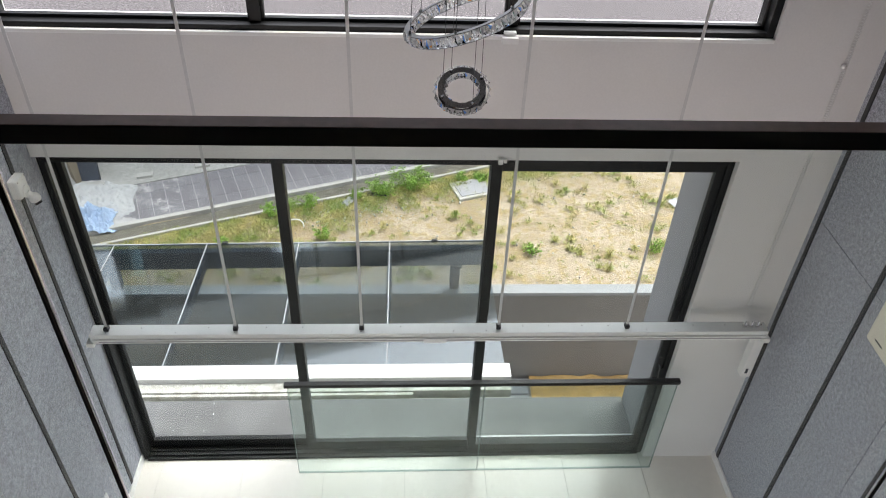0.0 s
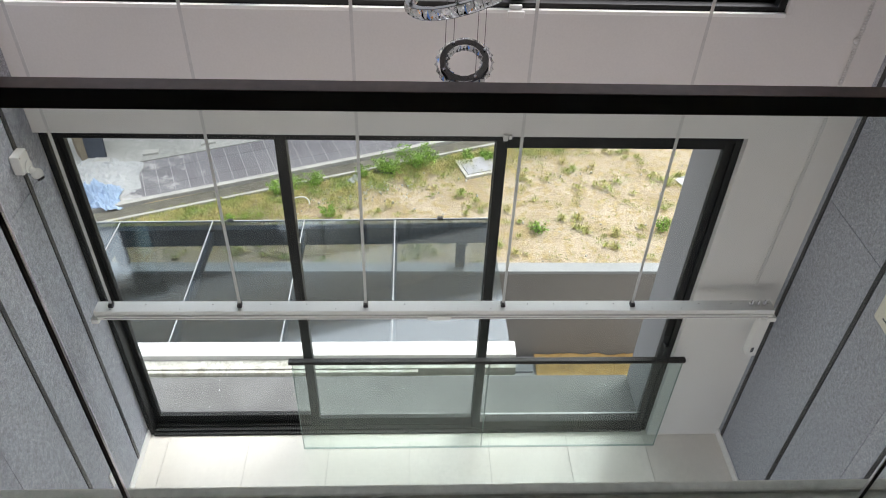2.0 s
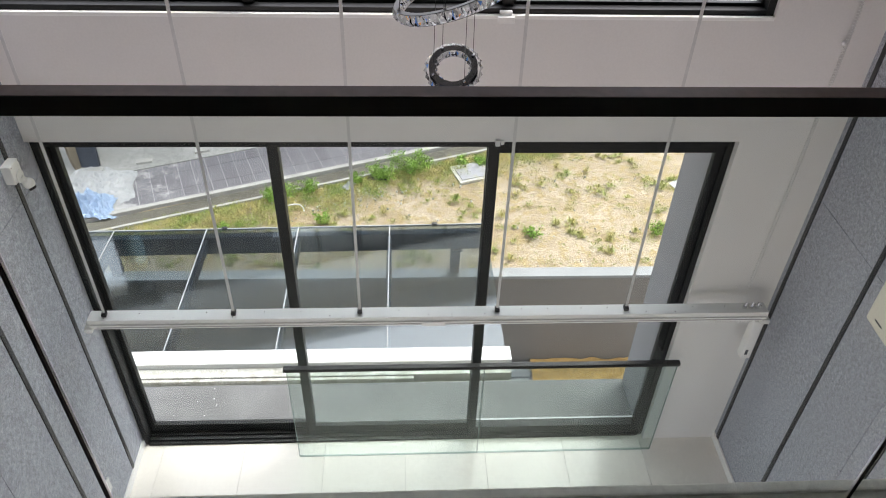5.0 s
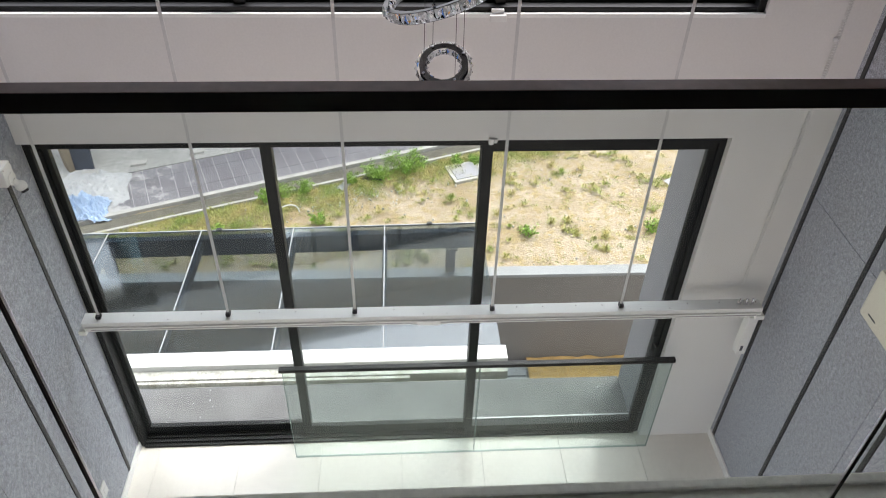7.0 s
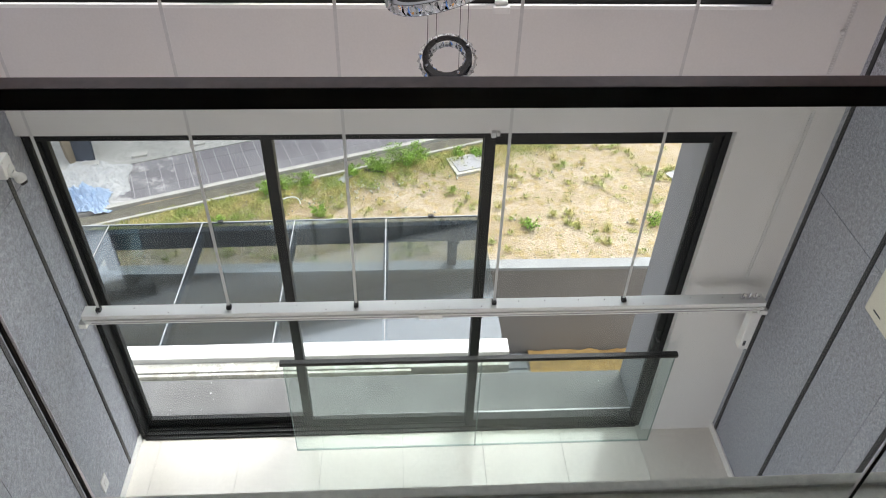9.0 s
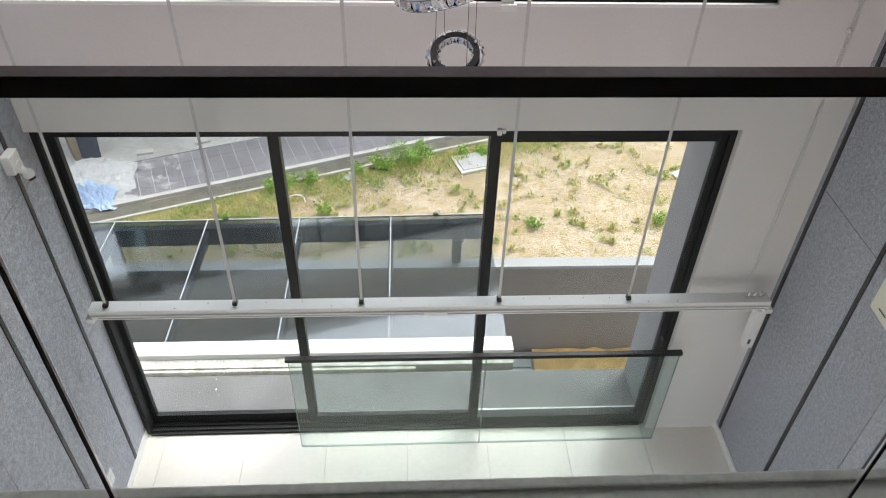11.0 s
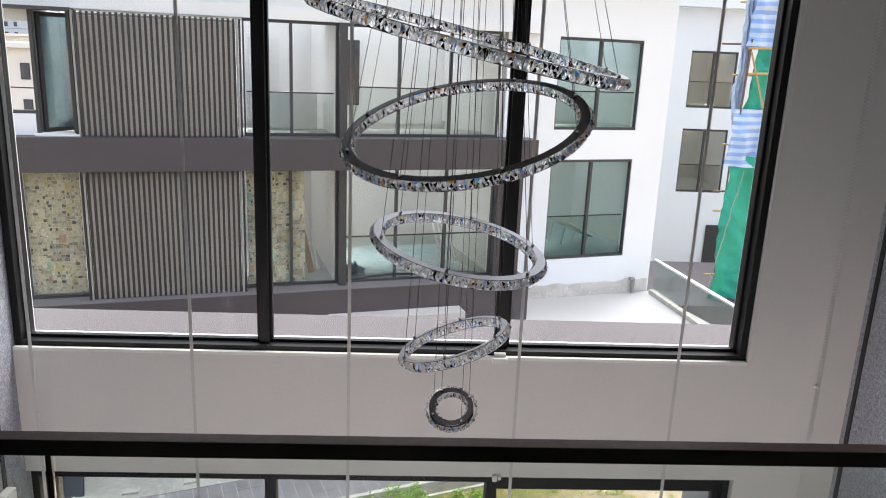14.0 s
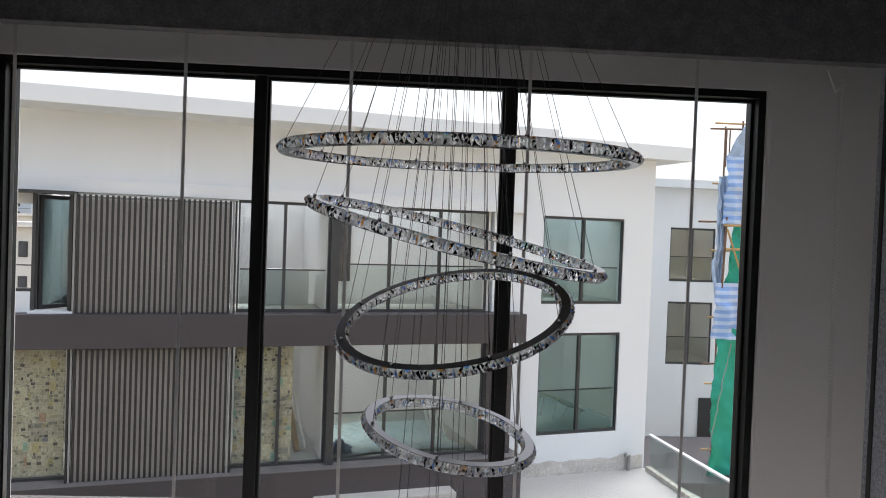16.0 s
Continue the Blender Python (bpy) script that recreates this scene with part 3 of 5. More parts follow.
# ---- low glass guard in front of the door ----
g = thing("glass_guard", "low clear glass guard with a black top rail before the door", "guard rail")
for x0, x1 in ((-0.618, 0.708), (0.712, 2.038)):
    p = part("glass_panel", boxbm(x0, x1, -0.142, -0.130, 0.0, 0.965), G_RAIL, g)
    p.visible_shadow = False
    for e in (x0, x1 - 0.0015):
        part("glass_edge", boxbm(e - 0.0005, e + 0.002, -0.1425, -0.1295, 0.0, 0.965), G_EDGE, p)
part("top_rail", boxbm(-0.636, 2.048, -0.155, -0.117, 0.962, 0.99, bevel=0.003), M_HAND, g)
part("glass_foot", boxbm(-0.618, 2.038, -0.1435, -0.1285, 0.0, 0.002), G_EDGE, g)

# ---- lifting curtain track, lowered ----
BZ, BY = 1.575, -0.22
tr = thing("curtain_track", "white lifting curtain track hanging level on five tapes", "curtain track")
body = part("rail_body", boxbm(-1.715, 2.44, BY - 0.035, BY + 0.055, BZ - 0.055, BZ - 0.005, bevel=0.004), M_WHITE, tr)
part("runner_channel", boxbm(-1.70, 2.43, BY - 0.048, BY - 0.036, BZ - 0.062, BZ - 0.035, bevel=0.002), M_WHITE, tr)
part("channel_slot", boxbm(-1.66, 2.40, BY - 0.0500, BY - 0.0482, BZ - 0.052, BZ - 0.046), M_FIN, tr)
for x0, x1 in ((-1.735, -1.69), (2.40, 2.455)):
    part("end_cap", boxbm(x0, x1, BY - 0.06, BY + 0.05, BZ - 0.085, BZ - 0.05, bevel=0.006), M_PLASTIC, tr)
part("joint_plate", boxbm(0.28, 0.42, BY - 0.053, BY - 0.0485, BZ - 0.068, BZ - 0.034), M_WHITE, tr)
STRAPS = (-1.62, -0.857, -0.098, 0.742, 1.546)
for x in STRAPS:
    part("clip", boxbm(x - 0.014, x + 0.014, BY - 0.005, BY + 0.03, BZ - 0.006, BZ + 0.018, bevel=0.003), M_DARKPL, tr, "dark tape clip")
    part("tape", boxbm(x - 0.008, x + 0.008, BY + 0.012, BY + 0.0135, BZ + 0.01, ZC), M_STRAP, tr, "pale translucent lifting tape")
rr = random.Random(3)
for k in range(22):
    x, yy = -1.6 + k * 0.19 + rr.uniform(-0.04, 0.04), BY + rr.choice((-0.015, 0.025))
    part("screw", cyl(bmesh.new(), (x, yy, BZ - 0.0055), (x, yy, BZ - 0.0035), 0.004, 6), M_DARKPL, tr)
for k in range(14):
    x = 1.92 + k * 0.032
    part("glider", boxbm(x, x + 0.011, BY - 0.047, BY - 0.037, BZ - 0.078, BZ - 0.062), M_PLASTIC, tr)
m_ = part("motor", boxbm(2.375, 2.44, BY - 0.035, BY + 0.03, BZ - 0.43, BZ - 0.088, bevel=0.01), M_PLASTIC, tr, "white tubular drive motor hanging at the end")
part("motor_label", boxbm(2.392, 2.41, BY - 0.0362, BY - 0.0352, BZ - 0.39, BZ - 0.345), M_STEEL, m_)
b = bmesh.new()
for k in range(3):
    cyl(b, (2.30 + k * 0.04, BY + 0.01, BZ), (2.31 + k * 0.04, BY + 0.02, BZ + 0.03), 0.008, 8)
    bx(b, 2.285 + k * 0.04, 2.31 + k * 0.04, BY, BY + 0.02, BZ - 0.005, BZ + 0.012)
part("end_bracket", b, M_CHROME, tr, "small metal bracket and hook")

# coiled supply cord of the lifting track
ch = thing("coiled_cord", "white coiled supply cord hanging beside the windows", "coiled cord")


def coil(x, y, z0, z1, r, w, pitch, seg=9):
    """A spiral tube with four sides, sagging and spread unevenly."""
    bm = bmesh.new()
    n = int((z1 - z0) / pitch * seg)
    rows = []
    for k in range(n + 1):
        f = k / n
        a = 2 * math.pi * k / seg
        z = z0 + (z1 - z0) * (f + 0.02 * math.sin(f * 9))
        c = Vector((x + 0.012 * math.sin(f * 5) + r * math.cos(a), y + r * math.sin(a), z))
        o = Vector((math.cos(a), math.sin(a), 0)) * w
        u = Vector((0, 0, w))
        rows.append([bm.verts.new(c + q) for q in (o, u, -o, -u)])
    for p, q in zip(rows, rows[1:]):
        for i in range(4):
            bm.faces.new((p[i], p[(i + 1) % 4], q[(i + 1) % 4], q[i]))
    bmesh.ops.recalc_face_normals(bm, faces=bm.faces)
    return bm


part("coil", coil(2.37, -0.06, BZ + 0.02, 5.74, 0.009, 0.0017, 0.017), M_WHITE, ch, smooth=True)
b = bmesh.new()
bmesh.ops.create_uvsphere(b, u_segments=10, v_segments=8, radius=0.014, matrix=Matrix.Translation((2.372, -0.06, 3.25)))
part("splice", b, M_PLASTIC, ch, smooth=True)
b = cyl(bmesh.new(), (2.37, -0.06, 5.74), (2.30, -0.09, 5.70), 0.004, 8)
cyl(b, (2.30, -0.09, 5.70), (2.24, -0.12, 5.80), 0.004, 8)
part("lead", b, M_WHITE, ch)

# ---- security camera on the felt wall ----
cc = thing("security_camera", "white eyeball security camera on a junction box", "security camera")
Y0, Z0 = -0.33, 2.60
part("junction_box", boxbm(XL, XL + 0.05, Y0, Y0 + 0.095, Z0, Z0 + 0.105, bevel=0.008), M_PLASTIC, cc)
b = cyl(bmesh.new(), (XL + 0.05, Y0 + 0.055, Z0 + 0.01), (XL + 0.066, Y0 + 0.06, Z0 - 0.015), 0.018, 14)
cyl(b, (XL + 0.047, Y0 + 0.055, Z0 + 0.02), (XL + 0.055, Y0 + 0.055, Z0 + 0.02), 0.034, 18)
part("neck", b, M_PLASTIC, cc)
b = bmesh.new()
bmesh.ops.create_uvsphere(b, u_segments=20, v_segments=12, radius=0.029, matrix=Matrix.Translation((XL + 0.075, Y0 + 0.065, Z0 - 0.03)))
eye = part("camera_ball", b, M_PLASTIC, cc, smooth=True)
part("lens", cyl(bmesh.new(), (XL + 0.086, Y0 + 0.06, Z0 - 0.05), (XL + 0.091, Y0 + 0.058, Z0 - 0.06), 0.019, 16), M_DARKPL, eye)
for k in range(4):
    sy, sz = Y0 + 0.01 + 0.075 * (k % 2), Z0 + 0.01 + 0.085 * (k // 2)
    part("screw", cyl(bmesh.new(), (XL + 0.049, sy, sz), (XL + 0.0515, sy, sz), 0.004, 8), M_CHROME, cc)

# ---- air conditioner on the felt wall ----
ac = thing("air_conditioner", "cream wall-mounted split air conditioner", "air conditioner")
b = boxbm(XR - 0.205, XR, -1.937, -1.042, 2.319, 2.594, bevel=0.018)
acb = part("casing", b, M_CREAM, ac)
part("outlet", boxbm(XR - 0.19, XR - 0.08, -1.877, -1.107, 2.313, 2.3185), M_DARKPL, acb)
for k in range(6):
    part("grille_bar", boxbm(XR - 0.17 + k * 0.024, XR - 0.158 + k * 0.024, -1.877, -1.107, 2.5945, 2.598), M_DARKPL, acb)
part("inlet", boxbm(XR - 0.175, XR - 0.03, -1.89, -1.09, 2.5942, 2.5944), M_DARKPL, acb, "dark air inlet on top")
part("badge", boxbm(XR - 0.2065, XR - 0.2053, -1.167, -1.107, 2.364, 2.372), M_STEEL, acb)
part("flap", boxbm(XR - 0.185, XR - 0.1, -1.877, -1.107, 2.302, 2.312, bevel=0.002), M_CREAM, acb)

# wall socket
t = thing("wall_socket", "white wall socket plate on the felt wall", "socket")
part("plate", boxbm(XL + 0.001, XL + 0.012, -0.65, -0.57, 0.32, 0.44, bevel=0.004), M_PLASTIC, t)
part("rocker", boxbm(XL + 0.0125, XL + 0.016, -0.625, -0.595, 0.36, 0.40, bevel=0.001), M_PLASTIC, t)

# ---- balustrade of the upper floor ----
HY, HZ = -2.95, 4.480
bal = thing("balustrade", "glass balustrade with a black metal handrail", "balustrade")
hr = part("handrail", boxbm(XL, XR, HY, HY + 0.018, HZ + 0.0012, HZ + 0.018, bevel=0.0012), M_HAND, bal)
# thin strip carries the top face's sheen as colour
part("top_sheen", boxbm(XL, XR, HY + 0.0008, HY + 0.0172, HZ + 0.0181, HZ + 0.0186), M_RAILSHEEN, hr, "thin brown strip painting the sheen on the handrail top")
for x0, x1 in ((XL, -0.188), (-0.172, 0.7435), (0.7575, XR)):
    p = part("glass_panel", boxbm(x0, x1, HY + 0.004, HY + 0.014, ZU, HZ + 0.001), G_BAL, bal)
    p.visible_shadow = False
for x, sgn in ((-0.1835, 1), (0.7565, -1)):
    def bar(a, c):
        return boxbm(*sorted((x + sgn * a, x + sgn * c)), HY + 0.007, HY + 0.010, ZU, HZ)
    po = part("post", bar(0.0, 0.0026), M_HAND, bal)
    part("bronze_strip", bar(0.0027, 0.0055), M_BRONZE, po, "bronze anodised strip")
    part("steel_edge", bar(0.0056, 0.0064), M_CHROME, po, "bright steel edge")

# ---- chandelier: six tilted crystal rings ----
CX, CY = 0.31, -1.65
chand = thing("chandelier", "crystal chandelier of six tilted rings on thin wires", "chandelier")
part("ceiling_plate", cyl(bmesh.new(), (CX, CY, ZC - 0.05), (CX, CY, ZC), 0.25, 40), M_CHROME, chand)


def gem(w, h, d, seed=0, mix=(0.44, 0.85, 0.98)):
    """A square cut crystal: large triangular facets round an off-centre point, set open-backed in the ring."""
    r = random.Random(seed)
    jit = lambda k: r.uniform(-k, k)
    bm = bmesh.new()
    rim = [bm.verts.new((sx * w / 2, d * 0.2 + jit(d * 0.05), sz * h / 2)) for sx, sz in ((-1, -1), (1, -1), (1, 1), (-1, 1))]
    mid = [bm.verts.new(((rim[k].co + rim[(k + 1) % 4].co) / 2) * 0.62 + Vector((0, d * 0.45, 0))) for k in range(4)]
    tip = bm.verts.new((jit(w * 0.08), d * 0.95, jit(h * 0.08)))
    for k in range(4):
        a, c, m0, m1 = rim[k], rim[(k + 1) % 4], mid[k], mid[(k + 1) % 4]
        bm.faces.new((a, c, m0)); bm.faces.new((c, m1, m0)); bm.faces.new((m0, m1, tip))
    bmesh.ops.recalc_face_normals(bm, faces=bm.faces)
    # facet tones drawn at random to paint the sparkle
    for f in bm.faces:
        u = r.random()
        f.material_index = 0 if u < mix[0] else 1 if u < mix[1] else 2 if u < mix[2] else 3 if u < 0.989 else 4
    return bm


GEM = [cut_facets(meshof("crystal", gem(0.0192, 0.027, 0.013, k), M_CRYSTAL)) for k in range(9)]
GEMD = [cut_facets(meshof("crystal", gem(0.0192, 0.027, 0.013, k + 20, (0.42, 0.80, 0.974)), M_CRYSTAL)) for k in range(12)]
GEMS = [cut_facets(meshof("crystal", gem(0.0180, 0.026, 0.012, k, (0.40, 0.92, 0.982)), M_CRYSTAL)) for k in range(9)]
RINGS = [  # radius, centre height, side tilt, fore tilt, flat band material
    (0.495, 5.136, 0.0, 1.6, M_RINGTOP),
    (0.425, 4.917, 12.2, 4.9, M_RINGTOP),
    (0.335, 4.692, -11.0, 17.0, M_RINGTOP),
    (0.248, 4.370, 8.8, 7.0, M_RINGLIT),
    (0.168, 4.090, -19.0, -4.0, M_RINGLIT),
    (0.080, 3.885, -5.0, 29.0, M_RINGTOP)]
for R, z, ty, tx, flat in RINGS:
    M = pose(CX, CY, z, tx, 0, 0) @ pose(0, 0, 0, 0, ty, 0)
    hh = 0.0145
    wd = 0.020 if R > 0.2 else 0.010 if R > 0.1 else 0.017
    n = max(40, int(R * 160))
    def annulus(r0, r1, z0, z1):
        bm = bmesh.new()
        rows = []
        for k in range(n):
            a = 2 * math.pi * k / n
            rows.append([bm.verts.new((r * math.cos(a), r * math.sin(a), zz)) for r, zz in ((r0, z0), (r1, z0), (r1, z1), (r0, z1))])
        for k in range(n):
            p, q = rows[k], rows[(k + 1) % n]
            for i in range(4):
                bm.faces.new((p[i], p[(i + 1) % 4], q[(i + 1) % 4], q[i]))
        bmesh.ops.recalc_face_normals(bm, faces=bm.faces)
        return bm
    rim = 0.010 if R > 0.1 else 0.0155
    ring = part("ring", annulus(R - 0.014 - wd, R - rim, hh * 0.88, hh), flat, chand)
    ring.matrix_basis = M
    part("bottom_band", annulus(R - 0.014 - wd, R - rim, -hh, -hh * 0.88), flat, ring)
    small = R < 0.2
    cw = 0.0192 if small else 0.0205
    cnt = int(2 * math.pi * (R - 0.01) / cw)
    for k in range(cnt):
        a = 2 * math.pi * k / cnt
        piece("crystal", (GEMS[(k * 7 + k // 9) % 9] if small else GEM[(k * 7 + k // 9) % 9] if R < 0.3 else GEMD[(k * 5 + k // 12) % 12]), ring, Matrix.Rotation(a, 4, 'Z') @ Matrix.Translation((R - 0.0118, 0, 0)) @ Matrix.Rotation(-math.pi / 2, 4, 'Z'))
    inner = bmesh.new()
    ri = R - 0.0125 - wd
    cnt2 = max(8, int(2 * math.pi * ri / cw))
    for k in range(cnt2):
        a = 2 * math.pi * k / cnt2
        g0 = gem(0.018 if small else 0.0192, 0.026 if small else 0.027, 0.012, k, (0.46, 0.86, 0.98) if R > 0.3 else (0.46, 0.91, 0.982))
        g0.transform(Matrix.Rotation(a, 4, 'Z') @ Matrix.Translation((ri, 0, 0)) @ Matrix.Rotation(math.pi / 2, 4, 'Z'))
        tm = bpy.data.meshes.new("tmp"); g0.to_mesh(tm); g0.free(); inner.from_mesh(tm); bpy.data.meshes.remove(tm)
    lining = part("crystal_lining", inner, M_CRYSTAL, ring)
    cut_facets(lining.data)
    tagged(lining, kind="stuff")
    nw = 8 if R > 0.3 else (6 if R > 0.12 else 4)
    for k in range(nw):
        a = 2 * math.pi * (k + 0.3) / nw
        rm = R - 0.012 - wd / 2
        p = M @ Vector((rm * math.cos(a), rm * math.sin(a), hh))
        top = Vector((CX + (0.03 + 0.06 * R) * math.cos(a), CY + (0.03 + 0.06 * R) * math.sin(a), ZC - 0.05))
        part("wire", cyl(bmesh.new(), p, top, 0.0009, 5), M_WIRE, chand)
        b = bmesh.new()
        bmesh.ops.create_icosphere(b, subdivisions=1, radius=0.0052 if R > 0.1 else 0.0045, matrix=Matrix.Translation((rm * math.cos(a), rm * math.sin(a), hh + 0.003)))
        part("wire_knob", b, M_CHROME, ring)

# ---- outside: ledges of the own house ----
struct("ledge_slab", boxbm(-3.2, 2.02, 0.2, 0.64, -0.35, -0.10), M_SLAB, "grey bitumen coated flat ledge outside the door", "ledge")
struct("hood_slab", boxbm(-3.2, 2.6, 0.2, 0.74, 3.08, 3.30), M_HOOD, "weathered concrete hood slab below the upper window", "ledge")
struct("fin_wall", boxbm(2.021, 2.6, 0.2005, 0.62, -4.0, 3.079), M_FIN, "grey painted fin wall beside the door", "wall")
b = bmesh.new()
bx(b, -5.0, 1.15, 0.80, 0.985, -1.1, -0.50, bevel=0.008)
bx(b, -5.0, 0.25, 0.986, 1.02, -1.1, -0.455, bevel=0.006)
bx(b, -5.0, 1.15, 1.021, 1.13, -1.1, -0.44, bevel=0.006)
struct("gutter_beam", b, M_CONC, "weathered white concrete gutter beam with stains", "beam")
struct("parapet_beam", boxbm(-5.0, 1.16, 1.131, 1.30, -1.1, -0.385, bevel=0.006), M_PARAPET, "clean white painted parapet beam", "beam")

rf = random.Random(8)
b = bmesh.new()
for _ in range(38):
    x, y, r0 = rf.uniform(-1.75, 1.95), rf.uniform(0.24, 0.62), rf.uniform(0.002, 0.0065)
    bmesh.ops.create_circle(b, cap_ends=True, segments=6, radius=r0, matrix=Matrix.Translation((x, y, -0.0985)) @ Matrix.Diagonal((1, rf.uniform(0.5, 2.0), 1, 1)))
tagged(part("paint_flecks", b, M_WHITE), "white paint flecks scattered over the grey ledge", "flecks", kind="stuff")

# glass canopy over the side yard
can = thing("glass_canopy", "tinted glass canopy on blue-grey steel over the yard", "canopy")
CZ = -0.90
CTILT = Matrix.Translation((0, 2.58, CZ)) @ Matrix.Rotation(math.radians(-2.6), 4, 'X') @ Matrix.Rotation(math.radians(-1.0), 4, 'Y') @ Matrix.Translation((0, -2.58, -CZ))
can.matrix_basis = CTILT
xs = [-4.52, -3.40, -2.27, -1.14, -0.01, 1.20]
for x0, x1 in zip(xs, xs[1:]):
    p = part("glass_sheet", boxbm(x0 + 0.008, x1 - 0.008, 1.36, 3.885, CZ - 0.006, CZ + 0.006), G_CANOPY, can)
    p.visible_shadow = False
for x in xs[1:-1]:
    part("sealant_joint", boxbm(x - 0.006, x + 0.006, 1.36, 3.885, CZ + 0.0065, CZ + 0.010), M_JOINT, can, "white sealant joint")
    part("rafter", boxbm(x - 0.03, x + 0.03, 1.36, 3.74, CZ - 0.16, CZ - 0.05), M_STEEL, can)
# pale strip paints the highlight along the front glass edge
part("front_edge_glint", boxbm(-4.52, 1.20, 3.886, 3.90, CZ - 0.012, CZ + 0.010), M_JOINT, can)
part("front_beam", boxbm(-4.52, 1.20, 3.74, 3.84, CZ - 0.27, CZ - 0.02, bevel=0.006), M_STEEL, can)
for x in (-3.57, 0.84):
    po = part("post", boxbm(x - 0.06, x + 0.06, 3.94, 4.06, -1.8, CZ - 0.33, bevel=0.004), M_STEEL, can)
    po.matrix_basis = CTILT.inverted()
    part("bracket", boxbm(x - 0.06, x + 0.06, 3.70, 4.06, CZ - 0.29, CZ - 0.272), M_STEEL, can)
for x in (-2.05, 0.55):
    part("edge_clip", boxbm(x - 0.035, x + 0.035, 3.87, 3.91, CZ + 0.011, CZ + 0.03, bevel=0.004), M_DARKPL, can, "dark clip on the glass edge")

# yard
struct("yard_floor", boxbm(-9, 6, 0.21, 3.93, -3.7, -3.58), M_YARD, "grey cement floor of the side yard", "yard")
b = bmesh.new()
bmesh.ops.create_grid(b, x_segments=24, y_segments=12, size=0.5)
for v in b.verts:
    v.co = Vector((2.02 + (v.co.x + 0.5) * 1.55, 3.0 + (v.co.y + 0.5) * 0.92, -3.575 + 0.05 * noise.noise(v.co * 7) + 0.05))
for v in b.verts:
    v.co.z += 0.03 * abs(noise.noise(v.co * 9)) + 0.02 * noise.noise(v.co * 23)
tagged(part("sand_heap", b, M_SAND, smooth=True), "loose orange sand spread along the wall foot", "sand", kind="structure")
b = bmesh.new()
for k in range(3):
    bx(b, 1.66, 1.98, 3.0 + k * 0.3, 3.27 + k * 0.3, -3.58, -3.53 + 0.0 * k, bevel=0.005)
struct("drain_cover", b, M_FIN, "grey slotted drain cover in the yard", "drain cover")
bw = struct("boundary_wall", boxbm(-12, 7, 3.935, 4.07, -4.2, -1.90), M_BWALL, "rendered taupe boundary wall", "wall")
struct("wall_coping", boxbm(-12, 7, 3.91, 4.09, -1.898, -1.85, bevel=0.004), M_COPING, "pale grey coping on the boundary wall", "coping")

# ---- ground to the horizon ----
bm = bmesh.new()
gx = [-900, -200, -60] + [-14 + k * 0.5 for k in range(57)] + [60, 200, 900]
gy = [-900, -100, -12, 0, 4.0] + [4.5 + k * 0.4 for k in range(22)] + [16, 30, 80, 250, 1500]
gv = [[bm.verts.new((x, y, -3.62 + (0.05 * noise.noise(Vector((x * 0.8, y * 0.8, 0))) if 4.2 < y < 9 and abs(x) < 14 else 0))) for x in gx] for y in gy]
for j in range(len(gy) - 1):
    for i in range(len(gx) - 1):
        bm.faces.new((gv[j][i], gv[j][i + 1], gv[j + 1][i + 1], gv[j + 1][i]))
struct("ground", bm, M_LOT, "dry sandy lot with straw and weed patches", "ground")

# kerb, drain, paving, in the street's own direction
ST = Matrix.Translation((-5.27, 7.17, -3.6)) @ Matrix.Rotation(math.atan2(2.71, 7.24), 4, 'Z') @ Matrix.Translation((0, 0.27, 0))
def turned(*a, **k):
    b = boxbm(*a, **k)
    b.transform(ST)
    return b
struct("kerb", turned(-8, 16, 0.05, 0.155, -0.1, 0.085, bevel=0.012), M_KERB, "pale concrete kerb along the paving", "kerb")
struct("drain_channel", turned(-8, 16, -0.28, 0.015, -0.1, 0.02), M_DRAIN, "mossy concrete drain strip", "drain")
struct("drain_edge", turned(-8, 16, -0.345, -0.285, -0.1, 0.05, bevel=0.01), M_KERB, "rough pale concrete edge beside the weeds", "kerb")
pav = struct("pavement", turned(-8, 16, 0.17, 12, -0.1, 0.05), M_PGROUT, "dark grey tiled pavement with white joints", "pavement")
struct("screed_apron", turned(-8, 3.6, 1.40, 12, -0.05, 0.075), M_SCREED, "dusty cement screed beside the paving", "apron")

# lot clutter
t = thing("concrete_cover", "square pale concrete inspection cover in the weeds", "manhole cover")
t.matrix_basis = pose(1.55, 9.0, -3.55, 0, 0, 18)
part("frame", boxbm(-0.38, 0.38, -0.31, 0.31, -0.1, -0.015, bevel=0.012), M_CONC, t)
part("lid", boxbm(-0.31, 0.31, -0.24, 0.24, -0.02, 0.0, bevel=0.008), M_FIN, t, "weedy grey lid")
t = thing("pipe_hoop", "bent white plastic conduit in the sand", "pipe")
b = bmesh.new()
pts = [Vector((-1.93 + 0.24 * math.cos(a) , 7.73 + 0.06 * math.sin(a * 2), -3.60 + 0.15 * math.sin(a))) for a in [math.pi * k / 10 for k in range(11)]]
for p, q in zip(pts, pts[1:]):
    cyl(b, p, q, 0.011, 8)
part("pipe", b, M_FARW, t)


